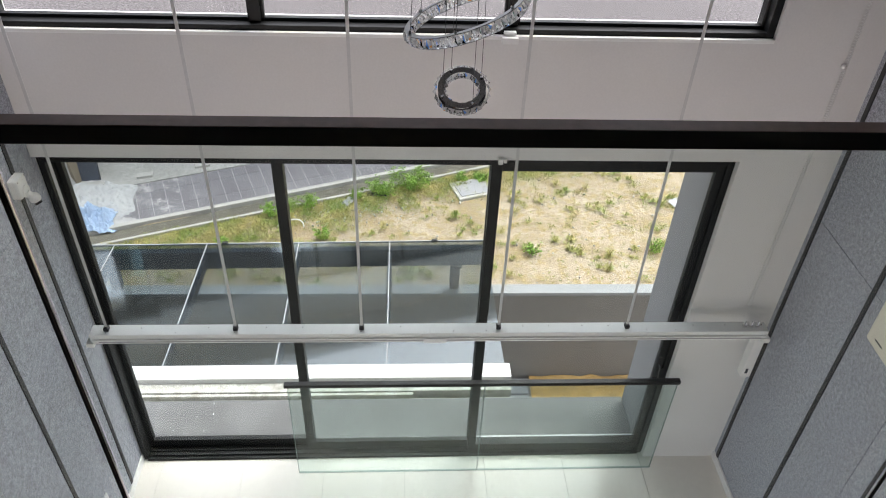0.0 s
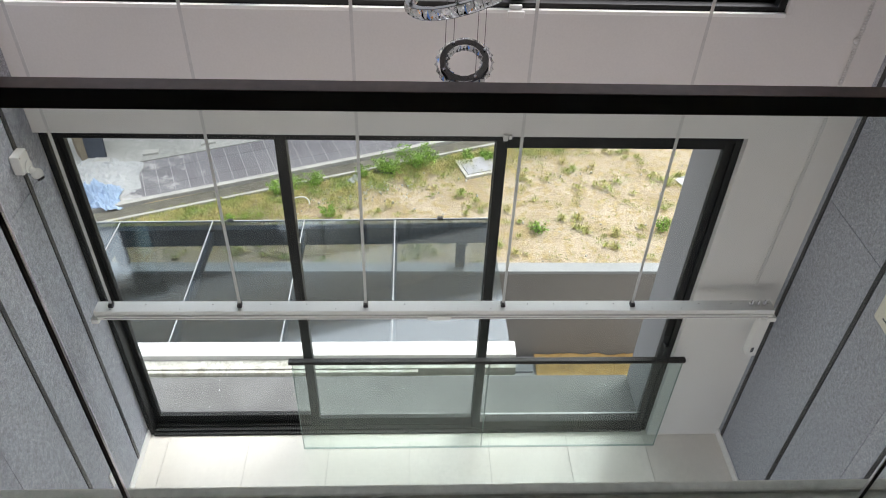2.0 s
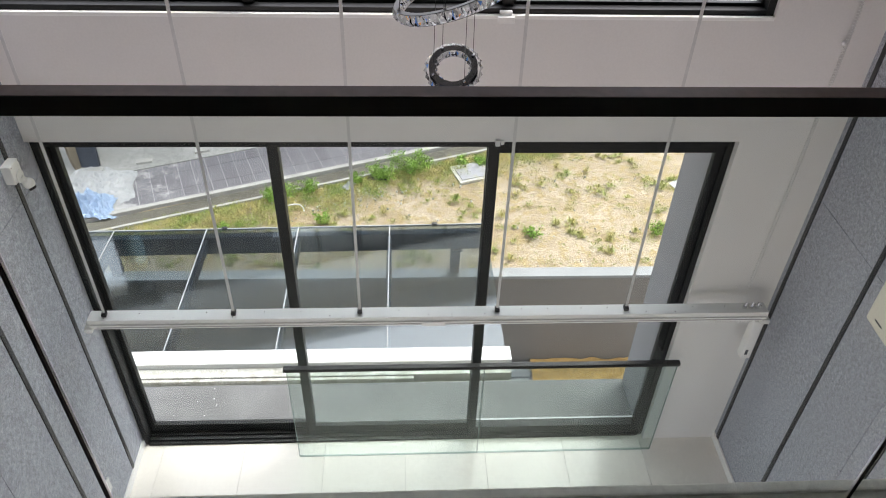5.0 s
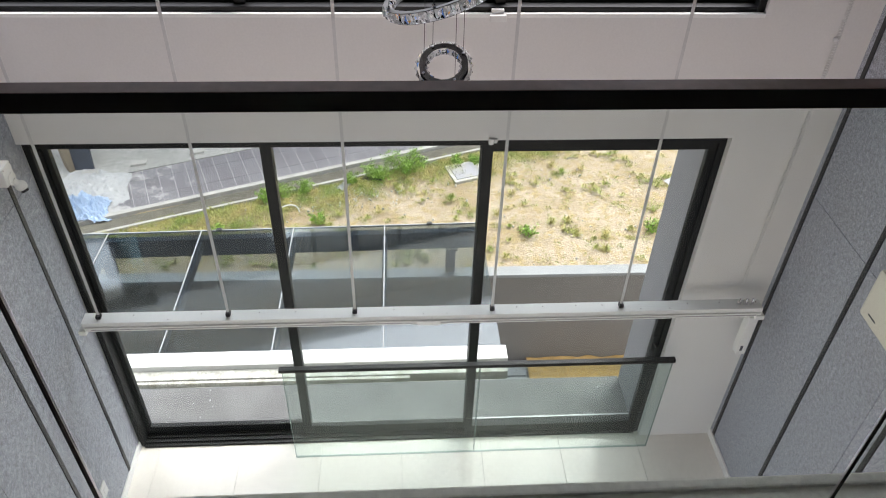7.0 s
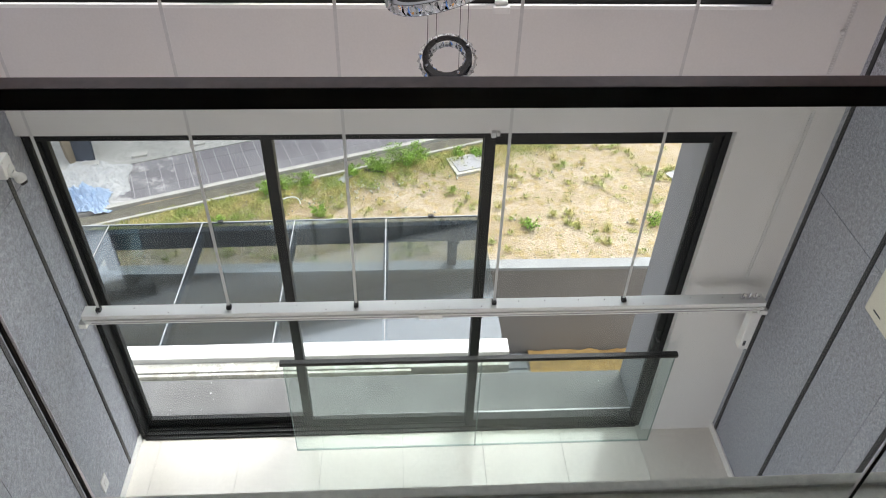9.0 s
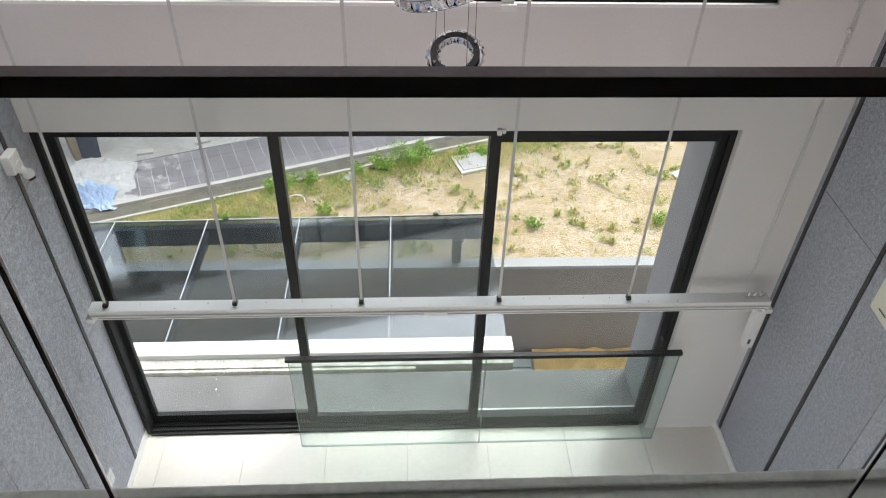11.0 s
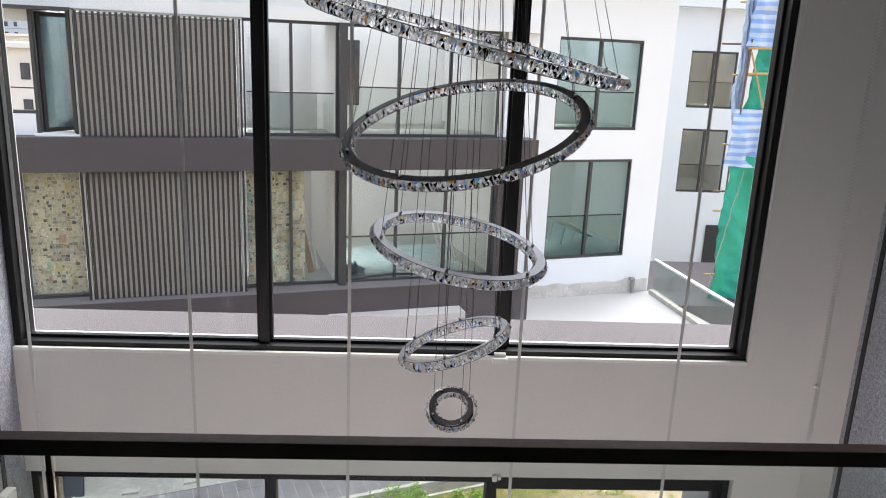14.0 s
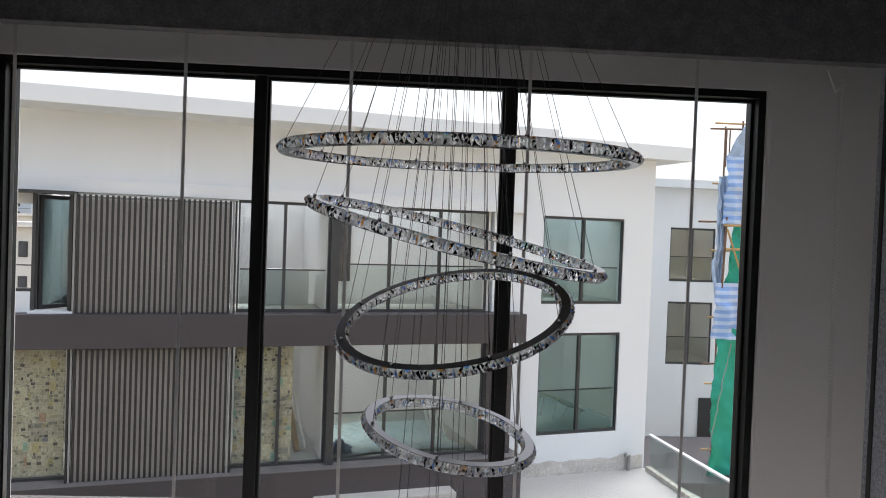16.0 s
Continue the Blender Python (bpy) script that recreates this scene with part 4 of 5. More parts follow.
def sheet_heap(name, label, cx, cy, sx, sy, h, m, seed, mtl):
    """A crumpled sheet lying on the ground."""
    bm = bmesh.new()
    bmesh.ops.create_grid(bm, x_segments=76, y_segments=70, size=0.5)
    for v in bm.verts:
        r = math.hypot(v.co.x, v.co.y) * 2
        edge = 1 + 0.25 * noise.noise(Vector((math.atan2(v.co.y, v.co.x) * 1.5, seed, 0)))
        q = Vector((v.co.x * 5 + seed, v.co.y * 5, seed))
        z = h * max(0.0, 1 - (r / 1.3) ** 2) * (0.55 + 0.7 * abs(noise.noise(q)) + 0.5 * abs(noise.noise(q * 2.7)) - 0.45 * abs(noise.noise(q * 5.3)) - 0.25 * abs(noise.noise(q * 9.1)))
        v.co = Vector((v.co.x * sx * edge, v.co.y * sy * edge, z + 0.02))
    ob = part(name, bm, mtl, smooth=True)
    ob.matrix_basis = Matrix.Translation((cx, cy, -3.6)) @ Matrix.Rotation(m, 4, 'Z')
    return tagged(ob, label, "plastic sheet")


sheet_heap("plastic_sheet", "crumpled dirty white plastic sheet on the paving", -5.75, 8.35, 1.5, 1.5, 0.22, 0.3, 1.0, M_TARPW)
sheet_heap("plastic_sheet", "crumpled pale blue plastic sheet by the kerb", -5.65, 7.75, 1.0, 0.75, 0.40, 0.3, 5.0, M_TARPB)
for k in range(7):
    t = thing("stone_slab", "dark blue stone slab leaning in a stack on end" if k < 2 else "brown board standing in a leaning stack", "slab", group="leaning slabs")
    part("slab", boxbm(-0.26, 0.26, -0.012, 0.012, 0, 1.5, bevel=0.003), M_BOARD if k < 2 else M_BOARDE, t)
    t.matrix_basis = pose(-6.08 - max(0, k - 1) * 0.055, 9.12 + k * 0.06, -3.53, -9 + k, 0, -4 if k < 2 else 62 + k * 3)
for x, y, r, lab in ((-5.85, 8.98, 12, "small white block beside the leaning slabs"), (-5.0, 9.3, 14, "white concrete block on the screed edge"), (-3.95, 9.7, 20, "long white block at the paving edge"), (-2.7, 10.2, 20, "white block beside the paving")):
    t = thing("concrete_block", lab, "block", group="loose blocks")
    part("block", boxbm(-0.15, 0.15, -0.07, 0.07, 0, 0.05, bevel=0.01), M_KERB, t)
    t.matrix_basis = pose(x, y, -3.525, 0, 0, r)

rg = random.Random(11)
def litter(name, label, x, y, sx, sy, mtl):
    t = thing(name, label, "litter")
    t.matrix_basis = pose(x, y, -3.585, rg.uniform(-6, 6), rg.uniform(-6, 6), rg.uniform(0, 180))
    bm = bmesh.new()
    bmesh.ops.create_grid(bm, x_segments=5, y_segments=4, size=0.5)
    for v in bm.verts:
        v.co = Vector((v.co.x * sx, v.co.y * sy, 0.03 + 0.03 * noise.noise(v.co * 6 + Vector((x, y, 0)))))
    bmesh.ops.solidify(bm, geom=bm.faces[:], thickness=0.004)
    part("scrap", bm, mtl, t)
litter("paper_scrap", "flat scrap of white card on the weeds", -3.35, 5.3, 0.22, 0.12, M_PLASTIC)
litter("paper_scrap", "white card scrap in the straw", 0.35, 5.75, 0.14, 0.1, M_PLASTIC)
litter("plastic_scrap", "pale plastic bag in the sand", 5.7, 8.4, 0.5, 0.3, M_TARPW)
litter("plastic_scrap", "white plastic scrap beside the bush", -0.9, 8.5, 0.26, 0.16, M_COPING)
litter("plastic_scrap", "pink plastic scrap in the weeds", -2.25, 8.15, 0.2, 0.14, M_BOARDE)
litter("plastic_scrap", "dark plastic scrap under the bush", -0.35, 8.75, 0.4, 0.1, M_DARKPL)

# weeds
def weeds():
    vs, fs = [], []
    r = random.Random(21)

    def blade(p0, d, L, h, w):
        s = Vector((-d.y, d.x, 0)) * w
        p1 = p0 + d * L * 0.5 + Vector((0, 0, h))
        p2 = p0 + d * L + Vector((0, 0, h * r.uniform(0.3, 1.1)))
        n = len(vs)
        vs.extend((p0 - s * 0.6, p0 + s * 0.6, p1 + s, p1 - s, p2))
        fs.extend(((n, n + 1, n + 2, n + 3), (n + 3, n + 2, n + 4)))

    def tuft(x, y, n, size, spread):
        """A low clump of blades and small leaves, wider than it is high."""
        for _ in range(n):
            a, rad = r.uniform(0, 6.283), spread * r.random() ** 0.7
            d = Vector((math.cos(a + r.uniform(-1, 1)), math.sin(a + r.uniform(-1, 1)), 0)).normalized()
            p0 = Vector((x + rad * math.cos(a), y + rad * math.sin(a), -3.60))
            blade(p0, d, size * r.uniform(0.4, 1.0), size * r.uniform(0.2, 0.8), r.uniform(0.003, 0.007))

    c, s_ = math.cos(0.358), math.sin(0.358)
    for _ in range(6500):
        x, y = r.uniform(-5.5, 7.5), r.uniform(4.4, 11.5)
        side = -(x + 5.27) * s_ + (y - 7.17) * c
        if side > -0.13:
            continue
        dens = 0.8 * noise.noise(Vector((x * 0.9, y * 1.2, 3))) + 0.9 * noise.noise(Vector((x * 3.1, y * 3.4, 8)))
        near = max(0.0, 1 + side / 1.1)
        lush = near * (0.9 if x < 1.8 else 0.3) + (0.22 if x < -0.8 else 0.10 if x < 1.8 else 0.085)
        if dens + lush < r.uniform(0.05, 0.75):
            continue
        if r.random() < 0.3:        # a rosette with long blades
            tuft(x, y, r.randint(22, 50), r.uniform(0.06, 0.15), r.uniform(0.02, 0.05))
        else:                       # low creeping growth
            tuft(x, y, r.randint(12, 34), r.uniform(0.025, 0.06), r.uniform(0.04, 0.12))
    for _ in range(420):
        u, w = r.uniform(0, 9.5), -0.14 - abs(r.gauss(0, 0.36))
        tuft(-5.27 + u * c - w * s_, 7.17 + u * s_ + w * c, 60, r.uniform(0.03, 0.10), 0.2)
    bm = bmesh.new()
    me = bpy.data.meshes.new("weeds")
    me.from_pydata([tuple(v) for v in vs], [], fs)
    bm.from_mesh(me)
    bpy.data.meshes.remove(me)
    return bm


tagged(part("weeds", weeds(), M_GRASS), "sparse green and straw weeds on sandy ground", "weeds", kind="stuff")


def stones():
    """Pale gravel and crumbs of mortar strewn over the lot."""
    r = random.Random(77)
    b = bmesh.new()
    for _ in range(520):
        if r.random() < 0.35:
            x, y = r.gauss(-1.0, 0.7), r.gauss(8.3, 0.28)
        else:
            x, y = r.uniform(-4.5, 7.0), r.uniform(4.5, 10.5)
        if -(x + 5.27) * 0.3505 + (y - 7.17) * 0.9366 > -0.15:
            continue
        q = r.uniform(0.008, 0.028)
        bmesh.ops.create_icosphere(b, subdivisions=1, radius=q, matrix=Matrix.Translation((x, y, -3.59)) @ Euler((r.random() * 3, r.random() * 3, r.random() * 3)).to_matrix().to_4x4() @ Matrix.Diagonal((1.3, 1.0, 0.6, 1)))
    return b


tagged(part("gravel", stones(), M_CONC), "pale gravel and mortar crumbs strewn on sand", "gravel", kind="stuff")


def bush(x, y, size, n, seed):
    t = thing("bush", "bright green leafy weed bush by the kerb", "bush", group="weed bushes")
    t.matrix_basis = pose(x, y, -3.6)
    r = random.Random(seed)
    st, lf = bmesh.new(), bmesh.new()
    for k in range(14):
        a, o = r.uniform(0, 6.283), r.uniform(0.2, 0.9) * size
        tip = Vector((math.cos(a) * o, math.sin(a) * o * 0.8, size * r.uniform(0.5, 1.15)))
        cyl(st, (0, 0, 0), tip, 0.008, 5, 0.003)
        for _ in range(n):
            f = r.uniform(0.25, 1.05)
            p = tip * f + Vector([r.gauss(0, 0.07 * size * 1.6) for _ in range(3)])
            e = Euler([r.uniform(0, 3.1) for _ in range(3)]).to_matrix()
            L, W = r.uniform(0.022, 0.055), r.uniform(0.009, 0.019)
            v = [lf.verts.new(p + e @ Vector(q)) for q in ((0, 0, 0), (L * 0.5, W, 0.006), (L, 0, 0), (L * 0.5, -W, 0.006))]
            lf.faces.new(v)
    part("stems", st, M_BOARDE, t)
    part("leaves", lf, M_BUSH, t)
bush(0.25, 8.98, 0.44, 105, 1)
bush(-0.3, 8.75, 0.34, 80, 2)
bush(0.6, 9.2, 0.22, 26, 3)
bush(-0.75, 8.65, 0.22, 30, 7)
bush(1.35, 9.3, 0.2, 26, 8)
bush(1.75, 9.3, 0.2, 30, 9)
bush(-2.0, 8.2, 0.3, 30, 4)
bush(-1.3, 7.4, 0.22, 22, 5)
bush(4.9, 6.3, 0.25, 25, 6)
bush(-2.35, 8.05, 0.26, 34, 12)
bush(-1.65, 8.35, 0.24, 30, 13)
bush(4.55, 5.55, 0.30, 28, 14)
bush(4.75, 7.0, 0.22, 18, 15)
bush(2.5, 6.9, 0.2, 16, 16)
bush(-3.1, 7.2, 0.16, 20, 17)

# ---- neighbour houses ----
FA = Matrix.Translation((-6.1, 10.95, 0)) @ Matrix.Rotation(math.atan2(2.3, 8.3), 4, 'Z')


def window_unit(parent, x0, x1, z0, z1, y, panes, transom=None, f=0.06, gm=None):
    """A fixed window under a house: frame bars, panes and a low guard bar."""
    w = part("window", boxbm(x0, x1, y, y + 0.10, z0, z0 + f), M_NFRAME, parent)
    part("frame", boxbm(x0, x1, y, y + 0.10, z1 - f, z1), M_NFRAME, w)
    for k in range(panes + 1):
        x = x0 + (x1 - x0) * k / panes
        a, c = max(x0, x - f / 2), min(x1, x + f / 2)
        part("mullion", boxbm(a, c, y + 0.002, y + 0.098, z0 + f, z1 - f), M_NFRAME, w)
    for k in range(panes):
        a, c = x0 + (x1 - x0) * k / panes + f / 2, x0 + (x1 - x0) * (k + 1) / panes - f / 2
        p = part("pane", boxbm(a, c, y + 0.045, y + 0.055, z0 + f, z1 - f), gm or G_NEIGH, w)
        p.visible_shadow = False
    if transom:
        part("guard_bar", boxbm(x0 + f, x1 - f, y + 0.12, y + 0.15, transom, transom + 0.03), M_NFRAME, w)
        gp = part("guard_pane", boxbm(x0 + f, x1 - f, y + 0.13, y + 0.14, z0 + f, transom), G_BAL, w)
        gp.visible_shadow = False
    return w


def room(bm, x0, x1, y0, y1, z0, z1, t=0.1, roof=1.3):
    """Room walls behind a window, open front; the roof stops short to add skylight."""
    bx(bm, x0 - t, x1 + t, y1, y1 + t, z0 - t, z1 + t)
    bx(bm, x0 - t, x0, y0, y1, z0, z1)
    bx(bm, x1, x1 + t, y0, y1, z0, z1)
    bx(bm, x0 - t, x1 + t, y0, y0 + roof, z1, z1 + t)
    return bm


# house A: dark bands, slatted screens, tall glazing
hA = thing("house_dark", "white house with dark bands and slatted window screens", "house", FA)
b = bmesh.new()
bx(b, -2.6, 9.6, 0.3, 0.55, 5.46, 7.03)
bx(b, -2.6, -0.70, 0.3, 0.5, 5.2, 5.459)
bx(b, 8.85, 9.6, 0.3, 0.55, 2.45, 5.459)
part("wall", b, M_NWHITE, hA)
part("roof_fascia", boxbm(-2.8, 9.9, -0.75, 0.8, 7.031, 7.35, bevel=0.01), M_NWHITE, hA, "pale overhanging roof fascia")
part("lintel", boxbm(-2.6, 9.6, 0.12, 0.299, 5.46, 5.72, bevel=0.006), M_NWHITE, hA)
part("band", boxbm(-2.6, 9.5, -0.28, 0.45, 2.46, 3.12, bevel=0.008), M_NDARK, hA, "dark grey painted floor band")
part("band", boxbm(-2.6, 9.5, -0.28, 0.45, -1.25, -0.18, bevel=0.008), M_NDARK, hA, "dark grey painted floor band")
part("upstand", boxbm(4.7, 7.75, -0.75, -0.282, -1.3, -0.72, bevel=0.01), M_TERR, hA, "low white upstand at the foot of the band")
# thin cap: the band's lit top, put into its colour
part("band_top_lit", boxbm(-2.6, 9.5, -0.285, 0.19, -0.1785, -0.165, bevel=0.003), M_BANDLIT, hA, "top of the dark band, sky light painted as mid-grey")
part("ground_wall", boxbm(-2.6, 9.5, 0.3, 0.5, -3.7, -1.251), M_NWHITE, hA)
part("pier", boxbm(4.98, 5.14, -0.02, 0.4, 3.121, 5.459), M_NFRAME, hA)
part("pier", boxbm(4.98, 5.14, -0.02, 0.4, -0.179, 2.459), M_NFRAME, hA)
part("pier", boxbm(8.66, 9.3, 0.0, 0.4, -0.179, 2.459), M_NDARK, hA)
b = bmesh.new()
room(b, -0.68, 4.95, 0.42, 4.0, 3.12, 5.46)
room(b, 5.1, 8.7, 0.42, 4.5, 3.12, 5.46, roof=1.9)
room(b, -2.4, 4.95, 0.46, 4.0, -0.18, 2.46)
room(b, 5.1, 8.7, 0.46, 4.5, -0.18, 2.46, roof=1.3)
bx(b, -2.5, -0.781, 4.101, 4.2, -0.3, 3.0)
bx(b, -0.78, 5.0, 4.101, 4.2, -0.3, 5.6)
bx(b, 4.9, 8.8, 4.601, 4.7, -0.3, 5.6)
bx(b, 8.81, 8.9, 0.5, 4.7, -0.3, 5.6)
bx(b, -2.61, -2.51, 0.5, 4.2, -0.3, 3.0)
bx(b, 4.96, 5.09, 0.47, 4.6, 2.3, 5.6)
part("room_walls", b, M_ROOM, hA)
part("balcony_floor", boxbm(-2.6, -0.79, 0.46, 4.2, 3.001, 3.119), M_ROOMF, hA)
# upper floor cut short so added sky light reaches the room below
part("room_floor", boxbm(-0.68, 8.7, 0.46, 1.9, 3.0, 3.119), M_ROOMF, hA)
part("room_floor", boxbm(-2.4, 8.7, 0.46, 4.5, -0.3, -0.181), M_ROOMF, hA)
part("room_fitting", boxbm(3.7, 4.75, 1.6, 2.0, 3.12, 3.95, bevel=0.02), M_WHITE, hA)
part("room_door", boxbm(3.4, 4.15, 3.94, 3.99, 3.12, 5.15), M_WALL, hA)
part("room_opening", boxbm(5.5, 6.3, 4.40, 4.49, 3.5, 5.2), M_NDARK, hA)
window_unit(hA, 3.05, 4.97, 3.121, 5.459, 0.2, 2, 4.0)
window_unit(hA, 5.15, 8.66, 3.121, 5.459, 0.2, 3, 4.15)
window_unit(hA, 2.98, 4.97, -0.179, 2.459, 0.2, 2)
window_unit(hA, 5.15, 8.66, -0.179, 2.459, 0.2, 3, 0.85)
window_unit(hA, -2.3, -0.02, -0.179, 2.459, 0.2, 2)
part("balcony_wall", boxbm(-2.6, -0.76, 0.1, 0.3, 3.121, 3.52), M_NWHITE, hA)
part("balcony_rail", boxbm(-2.6, -0.76, 0.12, 0.28, 3.521, 3.58), M_NFRAME, hA)
part("sill", boxbm(-0.76, 0.0, -0.12, 0.3, 3.122, 3.16), M_NWHITE, hA)
part("soffit", boxbm(-2.6, 0.0, -0.2, 0.3, 5.40, 5.459), M_NFRAME, hA)
# casement at the corner, swung open into the room
cs = part("casement", boxbm(0, 0.86, -0.03, 0.03, 3.16, 3.24), M_NFRAME, hA, "open glazed casement")
cs.matrix_basis = pose(-0.66, 0.30, 0, 0, 0, 44)
part("frame", boxbm(0, 0.86, -0.03, 0.03, 5.30, 5.38), M_NFRAME, cs)
for xx in (0.0, 0.79):
    part("frame", boxbm(xx, xx + 0.07, -0.03, 0.03, 3.24, 5.30), M_NFRAME, cs)
part("pane", boxbm(0.07, 0.79, -0.005, 0.005, 3.24, 5.30), G_CASE, cs).visible_shadow = False
part("jamb", boxbm(-0.75, -0.69, 0.1, 0.4, 3.165, 5.399), M_NFRAME, hA)
part("jamb", boxbm(-0.12, 0.0, 0.1, 0.4, 3.13, 5.455), M_NFRAME, hA)
SLAT_U = meshof("slat", boxbm(-0.0235, 0.0235, -0.02, 0.03, 3.04, 5.42, bevel=0.003), M_NSLAT)
SLAT_L = meshof("slat", boxbm(-0.0235, 0.0235, -0.02, 0.03, -0.32, 2.46, bevel=0.003), M_NSLAT)
for z0, z1, me in ((3.06, 5.42, SLAT_U), (-0.28, 2.46, SLAT_L)):
    sc = part("screen", boxbm(0.03, 2.9, 0.004, 0.024, z0 + 0.076, z1 - 0.08), M_NBACK, hA, "dark vertical slats before a grey panel")
    part("foot_rail", boxbm(0.03, 2.9, 0.005, 0.025, z0 + 0.02, z0 + 0.075), M_COPING, sc, "pale foot rail")
    part("head_rail", boxbm(0.03, 2.9, 0.005, 0.025, z1 - 0.075, z1 - 0.03), M_COPING, sc)
    for k in range(29):
        piece("slat", me, sc, Matrix.Translation((0.06 + k * 0.1005, -0.03, 0)))
    for x, mt in ((-0.05, M_NSLAT), (0.0, M_COPING), (2.935, M_COPING), (2.985, M_NSLAT)):
        part("end_post", boxbm(x - 0.018, x + 0.018, -0.08, 0.06, z0 - 0.03, z1), mt, sc)

# newspapers taped inside the lower glazing
rn = random.Random(5)
for x0, x1 in ((-2.2, -1.2), (-1.12, -0.1), (3.06, 3.95), (4.0, 4.28)):
    nc = thing("newspaper_cover", "old newspapers taped over the inside of the glass", "newspaper", FA, group="papered panes")
    x = x0
    while x < x1 - 0.05:
        w = min(rn.uniform(0.26, 0.36), x1 - x)
        z = -0.10
        while z < 2.36:
            h_ = min(rn.uniform(0.28, 0.45), 2.39 - z)
            me = meshof("sheet", boxbm(-w / 2 + 0.004, w / 2 - 0.004, -0.001, 0.001, -h_ / 2 + 0.004, h_ / 2 - 0.004), M_NEWS)
            piece("sheet", me, nc, pose(x + w / 2, 0.300 + rn.uniform(0, 0.012), z + h_ / 2, 0, rn.uniform(-1.5, 1.5), 0))
            z += h_ - 0.01
        x += w - 0.01


def rough_plank(label, x, y, z, L, lean, turn, mtl=None, w=0.16):
    t = thing("plank", label, "plank", FA @ pose(x, y, z, lean, 0, turn), group="leaning planks")
    part("board", boxbm(-w / 2, w / 2, -0.015, 0.015, 0, L, bevel=0.003), mtl or M_WOOD, t)
rough_plank("pale plank leaning against the room wall", 4.55, 1.2, -0.18, 2.3, -20, 30)
rough_plank("thin plank leaning beside the papers", 4.75, 1.4, -0.18, 2.2, -14, 60, M_WHITE, 0.1)
for k in range(4):
    rough_plank("pale lath leaning in the unfinished room", 7.9 + k * 0.12, 1.6, -0.18, 1.1, -25, 20, M_WHITE, 0.06)
ob = sheet_heap("plastic_sheet", "blue plastic film spread over the room floor", 0, 0, 3.2, 2.6, 0.1, 0, 9.0, M_BLUEF)
ob.matrix_basis = FA @ pose(6.8, 1.9, -0.18)
ob = sheet_heap("plastic_sheet", "crumpled blue film beside the room wall", 0, 0, 0.6, 0.5, 0.3, 0, 12.0, M_TARPB)
ob.matrix_basis = FA @ pose(5.45, 0.9, -0.18)

# house B: white wing with two large windows
FB = Matrix.Translation((4.9, 15.22, 0)) @ Matrix.Rotation(math.radians(17), 4, 'Z') @ Matrix.Translation((-4.9, -15.0, 0))
hB = thing("house_white", "plain white wing with large charcoal framed windows", "house", FB)
b = bmesh.new()
BY0 = 15.0
for z0, z1 in ((-3.7, -0.15), (2.47, 3.22), (5.46, 7.05)):
    bx(b, 2.4, 7.0, BY0, BY0 + 0.25, z0, z1)
for z0, z1 in ((-0.15, 2.47), (3.22, 5.46)):
    bx(b, 2.4, 3.71, BY0, BY0 + 0.25, z0, z1)
    bx(b, 6.09, 7.0, BY0, BY0 + 0.25, z0, z1)
bx(b, 6.75, 7.0, BY0 + 0.25, 26, -3.7, 7.05)
part("wall", b, M_NWHITE, hB)
part("roof", boxbm(2.2, 7.8, 14.55, 15.3, 7.051, 7.42, bevel=0.01), M_NWHITE, hB, "pale overhanging roof edge")
part("roof", boxbm(6.6, 7.8, 15.3, 26.4, 7.051, 7.42, bevel=0.01), M_NWHITE, hB)
b = bmesh.new()
room(b, 3.3, 6.7, BY0 + 0.25, 19, -0.15, 2.47)
room(b, 3.3, 6.7, BY0 + 0.25, 19, 3.22, 5.46)
bx(b, 3.2, 6.75, 19.101, 19.2, -0.3, 5.6)
part("room_walls", b, M_ROOM, hB)
part("room_floor", boxbm(3.3, 6.7, BY0 + 0.251, 19, -0.3, -0.151), M_BLUEF, hB)
# upper floor stops near the front, leaving an invented light well behind
part("room_floor", boxbm(3.3, 6.7, BY0 + 0.251, 16.6, 3.0, 3.219), M_ROOMF, hB)
window_unit(hB, 3.711, 6.089, -0.149, 2.469, BY0 + 0.03, 2, 0.95, 0.07, G_TEAL)
window_unit(hB, 3.711, 6.089, 3.221, 5.459, BY0 + 0.03, 2, 4.15, 0.07, G_TEAL)
b = bmesh.new()
bmesh.ops.create_grid(b, x_segments=60, y_segments=1, size=0.5)
for v in b.verts:
    top = v.co.y > 0
    xx = 2.5 + (v.co.x + 0.5) * 4.45
    v.co = Vector((xx, BY0 - 0.012, (-0.84 + 0.10 * noise.noise(Vector((xx * 2.3, 0, 4))) + 0.05 * noise.noise(Vector((xx * 9, 1, 4)))) if top else -1.3))
part("bare_render", b, M_CEMENT, hB, "bare cement patch along the wall foot")
t = thing("work_table", "overturned pale trestle table in the room", "table", FB @ pose(4.95, 16.2, -0.15, 0, 24, 15))
part("tabletop", boxbm(-0.6, 0.6, -0.3, 0.3, 0.55, 0.6, bevel=0.01), M_CREAM, t)
for sx in (-0.5, 0.5):
    for sy in (-0.25, 0.25):
        part("leg", cyl(bmesh.new(), (sx, sy, 0.55), (sx * 0.8, sy, 0.0), 0.022, 8), M_WHITE, t)

